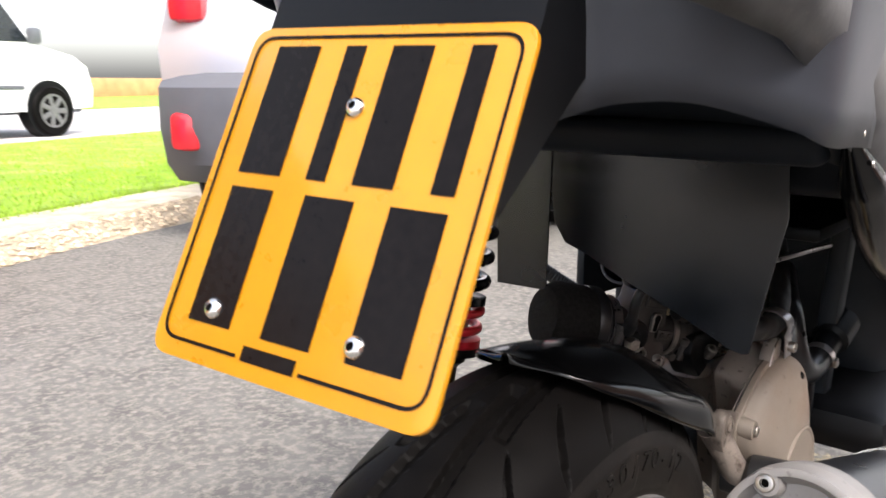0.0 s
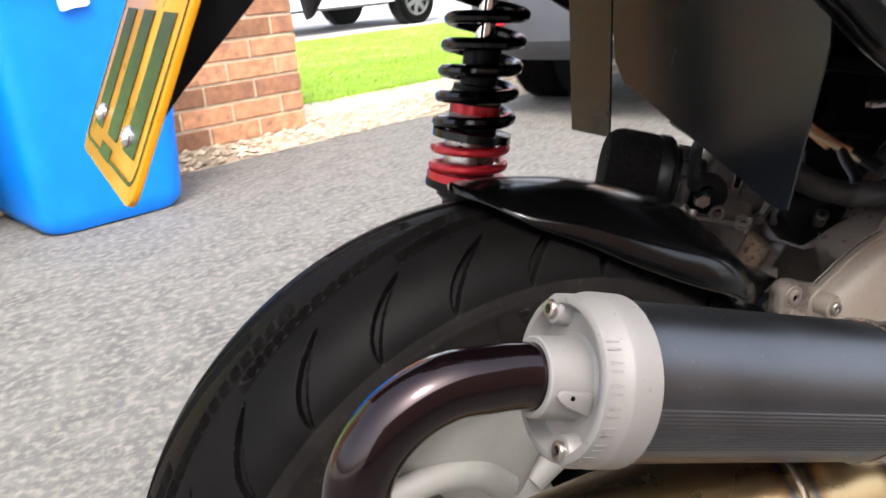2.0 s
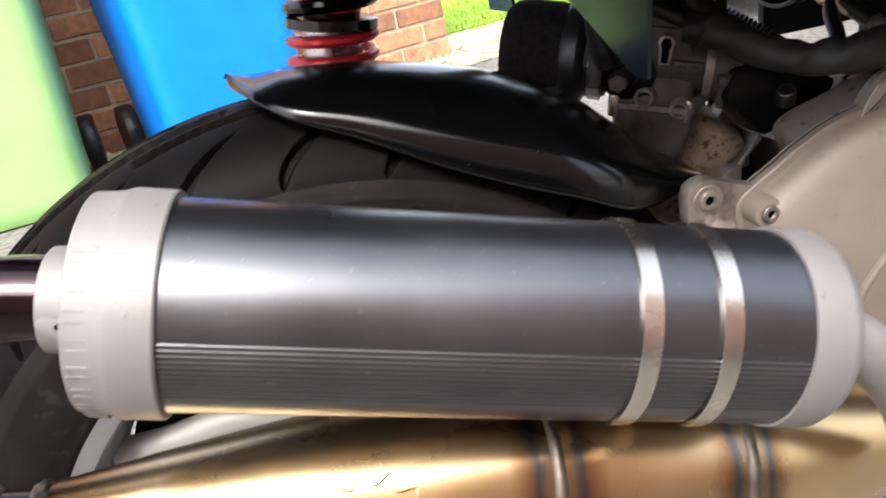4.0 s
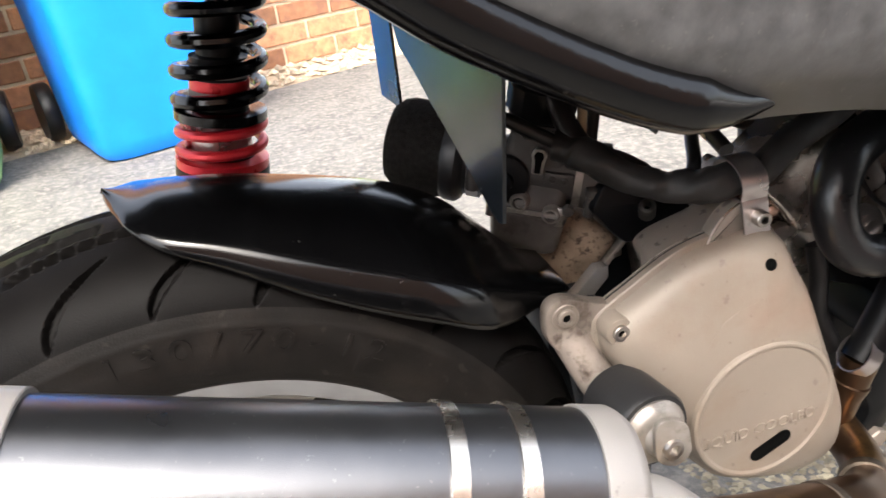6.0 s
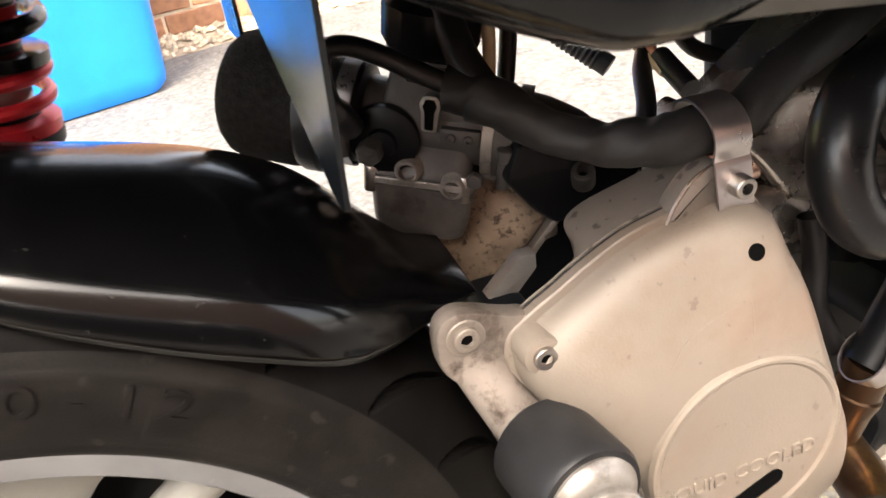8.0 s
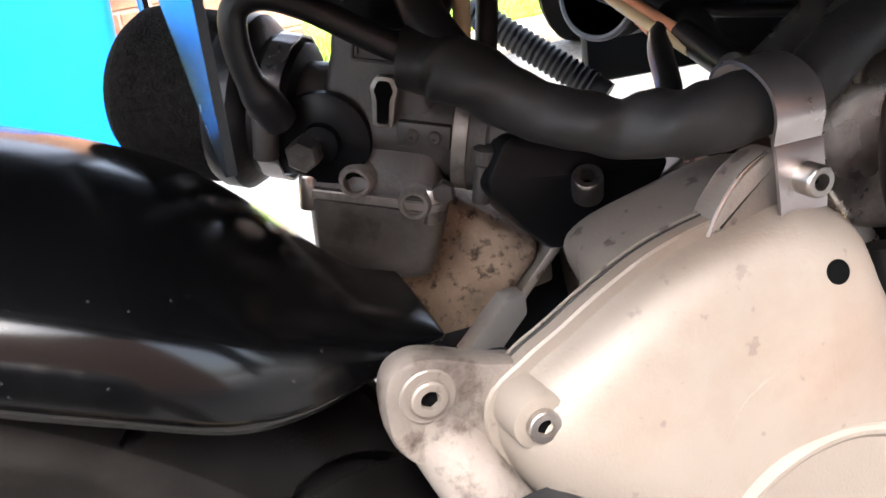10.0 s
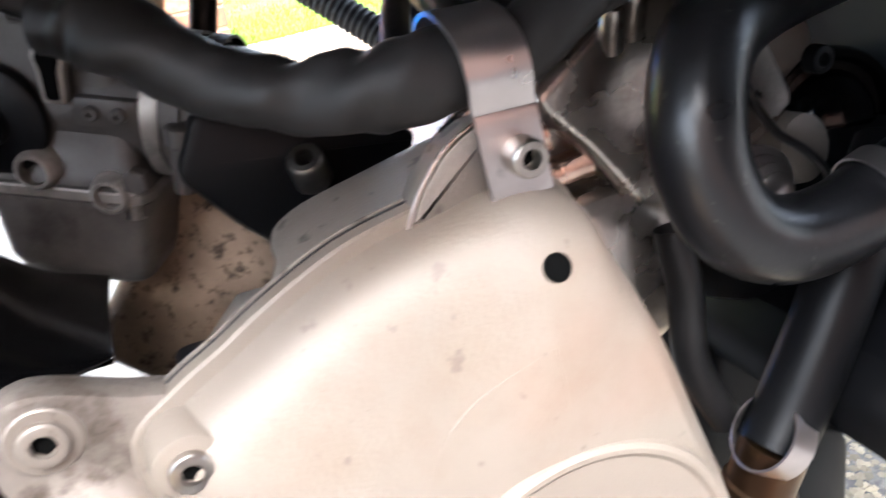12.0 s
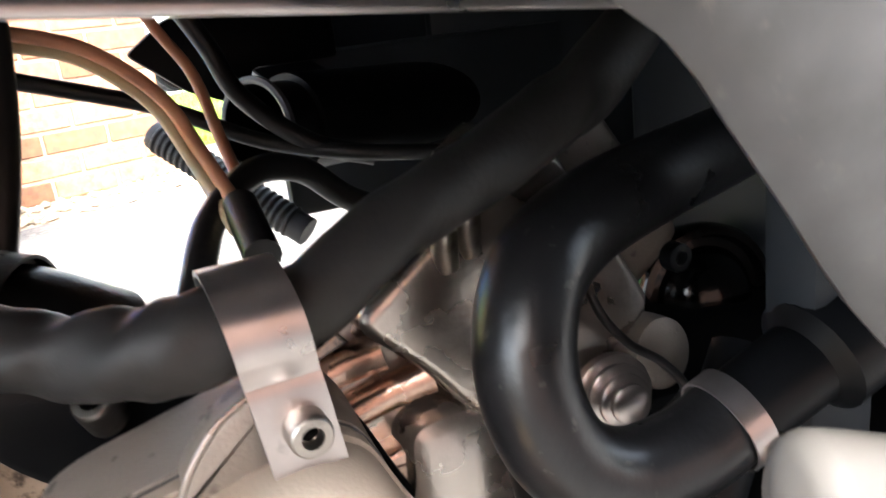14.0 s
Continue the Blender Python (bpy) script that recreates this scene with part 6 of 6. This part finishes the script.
hdo = part("cylinder_head", cyl_block(0.090, 0.130, 0.000, 0.080, -0.012, 0.012, 0.010), M["casting"], SC, "grey cast cylinder head", 40)
part("head_joint", cyl_block(0.0875, 0.0905, -0.012, 0.074, -0.03, -0.008, 0.0005), M["socket"], hdo, "dark joint line")
for x, z in ((0.7905, 0.459), (0.7985, 0.462)):
    bm = bmesh.new()
    lathe(bm, [(-0.010, 0.0042), (0.004, 0.0040), (0.006, 0.0030)], (x, 0.246, z), (-0.15, -0.45, 0.85), 16)
    part("stub", bm, M["bolt"], cyl, "bright stub")
for k in range(4):
    bm = bmesh.new()
    lathe(bm, [(0, 0.0142 - 0.0024 * k), (0.0035, 0.0142 - 0.0024 * k), (0.0045, 0.0126 - 0.0024 * k)], Vector((0.845, 0.2445 - 0.003 * k, 0.3925)), (-0.15, -1, 0.1), 28)
    part("stepped_boss", bm, M["clip_steel"], cyl, "stepped bare metal boss")
bm = bmesh.new()
lathe(bm, [(0, 0.014), (0.01, 0.0125), (0.012, 0.009)], Vector((0.866, 0.252, 0.399)), (0.1, -1, 0.2), 24)
part("head_boss", bm, M["casting"], hdo)
hose("spark_lead", [(0.835, 0.245, 0.452), (0.836, 0.238, 0.43), (0.846, 0.236, 0.414), (0.858, 0.233, 0.404), (0.864, 0.229, 0.394), (0.858, 0.232, 0.385)], 0.0016, "black_rubber", "thin black wire on the head")
bm = bmesh.new()
lathe(bm, [(-0.03, 0.03), (-0.006, 0.036), (0.0, 0.036), (0.003, 0.0345), (0.0035, 0.031), (-0.001, 0.029), (-0.001, 0.025), (0.006, 0.021), (0.012, 0.013), (0.013, 0.0005)], (0.9545, 0.312, 0.378), (-0.2, -0.95, 0.1), 40)
part("thermostat_housing", bm, M["trim_black"], SC, "round glossy black housing")
cap_bolt(SC, (0.889, 0.262, 0.427), RIGHT, 0.0055, 0.006, mat="satin_black")

# lower front: strut, clamp and stand pivot
hose("oil_hose", [(0.806, 0.240, 0.388), (0.808, 0.236, 0.365), (0.810, 0.235, 0.335), (0.823, 0.232, 0.306)], 0.0065, "black_rubber", "black oil hose")
bm = bmesh.new()
lathe(bm, [(-0.005, 0.0135), (-0.005, 0.0145), (0.005, 0.0145), (0.005, 0.0135)], (0.822, 0.208, 0.314), (0.75, -0.15, -0.6), 32, cap=False)
clamp_low = part("lower_hose_clamp", bm, M["clip_steel"], SC, "bright clamp on the oil hose")
bm = bmesh.new()
lathe(bm, [(0.0, 0.0122), (0.018, 0.0122), (0.019, 0.0135), (0.022, 0.0135), (0.03, 0.012), (0.05, 0.012)], (0.824, 0.208, 0.311), (-0.25, 0.1, -0.9), 24)
part("pipe_stub", bm, M["header"], clamp_low, "rust-brown pipe stub")
hose("lower_hose", [(0.822, 0.208, 0.309), (0.833, 0.210, 0.323), (0.850, 0.213, 0.349), (0.868, 0.218, 0.376), (0.89, 0.226, 0.40)], 0.0128, "satin_black", "thick black lower hose")
bm = bmesh.new()
prism(bm, fillet([(0.815, 0.30), (0.835, 0.315), (0.86, 0.30), (0.862, 0.26), (0.845, 0.232), (0.825, 0.236), (0.838, 0.262)], 0.008, 3), side_frame(0.222), 0.014, 0.003)
pivot = part("stand_bracket", bm, M["satin_black"], SC, "black stand bracket")
cap_bolt(pivot, (0.842, 0.209, 0.239), RIGHT, 0.008, 0.007, mat="casting", hexed=True)
bm = bmesh.new()
box(bm, (0.10, 0.12, 0.10), pose(0.895, 0.335, 0.262, 0, 8, 0), 0.012, 3)
part("engine_mount", bm, M["satin_black"], SC, "black engine mount")
bm = bmesh.new()
box(bm, (0.34, 0.012, 0.30), pose(1.06, 0.43, 0.44, 0, 0, -8), 0.004)
part("inner_fairing", bm, M["fairing"], SC, "dark inner fairing")
bm = bmesh.new()
box(bm, (0.34, 0.17, 0.05), pose(1.0, 0.33, 0.35, 0, 4, 0), 0.02)
part("frame_beam", bm, M["satin_black"], SC, "black frame beam")
bm = bmesh.new()
rings = []
for x, y0, y1, z0, z1 in ((0.985, 0.190, 0.395, 0.355, 0.585), (1.0, 0.165, 0.415, 0.335, 0.60), (1.08, 0.140, 0.425, 0.310, 0.61), (1.25, 0.130, 0.430, 0.285, 0.60), (1.5, 0.130, 0.430, 0.27, 0.58), (1.52, 0.15, 0.41, 0.29, 0.56)):
    rings.append([Vector((x, y, z)) for y, z in fillet([(y0, z0), (y1, z0), (y1, z1), (y0, z1)], 0.03, 5)])
rings_into(bm, rings)
part("front_fairing", bm, M["fairing"], SC, "black body fairing ahead of the engine", 50)
bm = bmesh.new()
box(bm, (0.03, 0.02, 0.26), pose(0.896, 0.203, 0.42, 4, -5, 0), 0.004)
part("frame_strut", bm, M["fairing"], SC, "black upright frame strut")
bm = bmesh.new()
box(bm, (0.17, 0.012, 0.085), pose(0.885, 0.45, 0.468, 0, 0, -6), 0.004)
part("engine_bay_liner", bm, M["fairing"], SC, "dark liner behind the engine")
bm = bmesh.new()
lathe(bm, [(0, 0.0225), (0, 0.0195), (0.02, 0.0195), (0.02, 0.0225), (0.3, 0.0225)], (0.775, 0.392, 0.483), (0.84, 0.45, -0.06), 36, cap=False)
ftube = part("frame_tube", bm, M["satin_black"], SC, "open black frame tube")
# lighter grey ring stands for the light caught by the tube's end
bm = bmesh.new()
lathe(bm, [(-0.0008, 0.0198), (-0.0012, 0.0212), (-0.0004, 0.0228), (0.002, 0.0228)], (0.775, 0.392, 0.483), (0.84, 0.45, -0.06), 40, cap=False)
part("tube_rim", bm, M["dark_trim"], ftube, "rim painted lighter grey for the light on it")
bm = bmesh.new()
prism(bm, fillet([(0.732, 0.520), (0.752, 0.534), (0.83, 0.534), (0.83, 0.507), (0.787, 0.507), (0.783, 0.489), (0.756, 0.500)], 0.003, 3), side_frame(0.436), 0.006, 0.001)
part("frame_gusset", bm, M["satin_black"], SC, "black gusset plate under the seat")
bm = bmesh.new()
box(bm, (0.19, 0.006, 0.004), pose(0.755, 0.2, 0.5265, 0, 5, 0), 0.001)
part("tray_edge", bm, M["clip_steel"], SC, "thin bright tray edge")
bm = bmesh.new()
lathe(bm, [(0.0, 0.0072), (0.001, 0.0078), (0.10, 0.0078)], (0.7425, 0.4915, 0.478), Vector((0.054, -0.055, -0.052)), 18, shape=None)
rod = part("threaded_rod", bm, M["rod"], SC, "dark threaded rod")
for k in range(22):
    bm = bmesh.new()
    lathe(bm, [(0.004 * k + 0.004, 0.0078), (0.004 * k + 0.005, 0.0088), (0.004 * k + 0.006, 0.0088), (0.004 * k + 0.007, 0.0078)], (0.7425, 0.4915, 0.478), Vector((0.054, -0.055, -0.052)), 14, cap=False)
    part("thread_ridge", bm, M["rod"], rod)

# body shell: right flank, left flank, tail and liner
LOWER = [(0.28, 0.712), (0.31, 0.705), (0.345, 0.696), (0.40, 0.678), (0.46, 0.650), (0.512, 0.614), (0.545, 0.589), (0.60, 0.557), (0.64, 0.541), (0.672, 0.537), (0.71, 0.532), (0.745, 0.522), (0.762, 0.504), (0.784, 0.477), (0.82, 0.45), (0.90, 0.43), (1.05, 0.42)]


def flank(sign, name, mat, label):
    """A curved side skin above the lower edge line, leaning inwards to the seat."""
    bm = bmesh.new()
    rings = []
    edge = smooth_path([(x, 0, z) for x, z in LOWER], 4)
    for p in edge:
        ring = []
        narrow = max(0.0, 0.34 - p.x) * 0.35
        for k in range(10):
            q = k / 9
            z = p.z + (0.86 - p.z) * q + (0.035 * (1 - q) if sign < 0 else 0)
            y = 0.176 + 0.012 * math.sin(math.pi * min(1, q * 1.6)) - 0.05 * q * q - narrow
            if k == 0:
                y -= 0.006
            ring.append(Vector((p.x, 0.276 - sign * y, z)))
        rings.append(ring)
    rings_into(bm, rings, close=False, cap=False)
    ob = part(name, bm, mat, SC, label, 50)
    s = ob.modifiers.new("thickness", "SOLIDIFY")
    s.thickness, s.offset = 0.003, 0
    return ob


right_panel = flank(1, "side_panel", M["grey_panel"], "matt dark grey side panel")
# left twin takes the darker liner colour, so its inside looks shaded
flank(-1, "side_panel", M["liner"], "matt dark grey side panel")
bm = bmesh.new()
rail = [(x, 0.1055, z + 0.006) for x, z in LOWER[4:10]]
sweep(bm, rail, lambda u: 0.0130 * (1 - 0.9 * max(0, u - 0.75) / 0.25) * min(1, 0.15 + 5 * u), 20, 8)
trim = part("lower_trim", bm, M["trim_black"], right_panel, "glossy black trim along the lower edge")
bm = bmesh.new()
for x, z in ((0.455, 0.650), (0.485, 0.632), (0.515, 0.609)):
    lathe(bm, [(0, 0.002), (0.001, 0.0015)], (x, 0.0965, z + 0.004), RIGHT, 12)
part("trim_stud", bm, M["bolt"], right_panel, "small bright studs")
# tail valance: a skirt that arches over the wheel behind the plate
half_arch = [(0.478, 0.0985, 0.645), (0.44, 0.0985, 0.648), (0.402, 0.100, 0.650), (0.380, 0.109, 0.658), (0.355, 0.132, 0.668), (0.340, 0.149, 0.672), (0.330, 0.171, 0.671), (0.320, 0.185, 0.667), (0.315, 0.210, 0.657), (0.310, 0.249, 0.639), (0.304, 0.276, 0.620)]
bm = bmesh.new()
whole = half_arch + [(x, 0.552 - y, z) for x, y, z in half_arch[-2::-1]]
rings = []
for p in smooth_path(whole, 4):
    w = (p.y - 0.276) / 0.164
    ring = []
    for k in range(9):
        q = k / 8
        ring.append(Vector((p.x - 0.03 * q, p.y + 0.018 * w * q, p.z + (0.80 - p.z) * q)))
    rings.append(ring)
rings_into(bm, rings, close=False, cap=False)
valance = part("tail_valance", bm, M["valance"], SC, "dark plastic tail valance arching over the wheel", 50)
s = valance.modifiers.new("thickness", "SOLIDIFY")
s.thickness, s.offset = 0.003, 0
# wheel-well roof
bm = bmesh.new()
rings = []
for x, z in ((0.378, 0.698), (0.40, 0.692), (0.47, 0.675), (0.50, 0.65), (0.56, 0.645)):
    rings.append([Vector((x, 0.276 + q * 0.166, z - 0.02 * abs(q) ** 3)) for q in np.linspace(-1, 1, 13)])
rings_into(bm, rings, close=False, cap=False)
liner = part("arch_liner", bm, M["liner"], SC, "dark plastic wheel-well roof", 50)
s = liner.modifiers.new("thickness", "SOLIDIFY")
s.thickness, s.offset = 0.003, 1
bm = bmesh.new()
box(bm, (0.26, 0.28, 0.06), pose(0.64, 0.276, 0.688, 0, 0, 0), 0.02, 3)
part("under_seat_bucket", bm, M["liner"], SC, "dark under-seat bucket")
bm = bmesh.new()
box(bm, (0.034, 0.27, 0.026), pose(0.50, 0.255, 0.645, 0, -8, 0), 0.010, 5)
part("liner_ledge", bm, M["liner"], SC, "dark ledge under the tail")
bm = bmesh.new()
box(bm, (0.60, 0.30, 0.09), pose(0.92, 0.276, 0.625, 0, 3, 0), 0.02, 3)
part("seat_base", bm, M["liner"], SC, "dark seat base")
bm = bmesh.new()
box(bm, (0.42, 0.27, 0.012), pose(0.88, 0.30, 0.555, 0, 1, 0), 0.003)
part("body_tray", bm, M["satin_black"], SC, "black tray under the seat")
# seat on top
bm = bmesh.new()
rings = []
for x, w, z0, z1 in ((0.235, 0.05, 0.82, 0.86), (0.25, 0.09, 0.80, 0.885), (0.3, 0.125, 0.80, 0.90), (0.5, 0.135, 0.79, 0.885), (0.7, 0.135, 0.76, 0.85), (0.95, 0.11, 0.74, 0.82), (1.1, 0.08, 0.72, 0.78)):
    ring = []
    for k in range(24):
        a = 2 * math.pi * k / 24
        ring.append(Vector((x, 0.276 + w * math.copysign(abs(math.cos(a)) ** 0.6, math.cos(a)), (z0 + z1) / 2 + (z1 - z0) / 2 * math.copysign(abs(math.sin(a)) ** 0.7, math.sin(a)))))
    rings.append(ring)
rings_into(bm, rings)
part("seat", bm, M["satin_black"], SC, "black vinyl seat", 50)
# passenger footrest
bm = bmesh.new()
sweep(bm, [(0.7790, 0.1165, 0.4505), (0.783, 0.1150, 0.4495), (0.795, 0.111, 0.4445), (0.82, 0.104, 0.434), (0.86, 0.096, 0.415)], lambda u: 0.0092 * min(1, 0.1 + 4.5 * u) ** 0.5 * (1 + 0.5 * u), 28, 8)
part("footrest", bm, M["peg_grey"], SC, "pale grey rounded footrest")
bm = bmesh.new()
box(bm, (0.5, 0.3, 0.05), pose(1.1, 0.276, 0.32, 0, 0, 0), 0.02)
part("floorboard", bm, M["satin_black"], SC, "black floorboard")
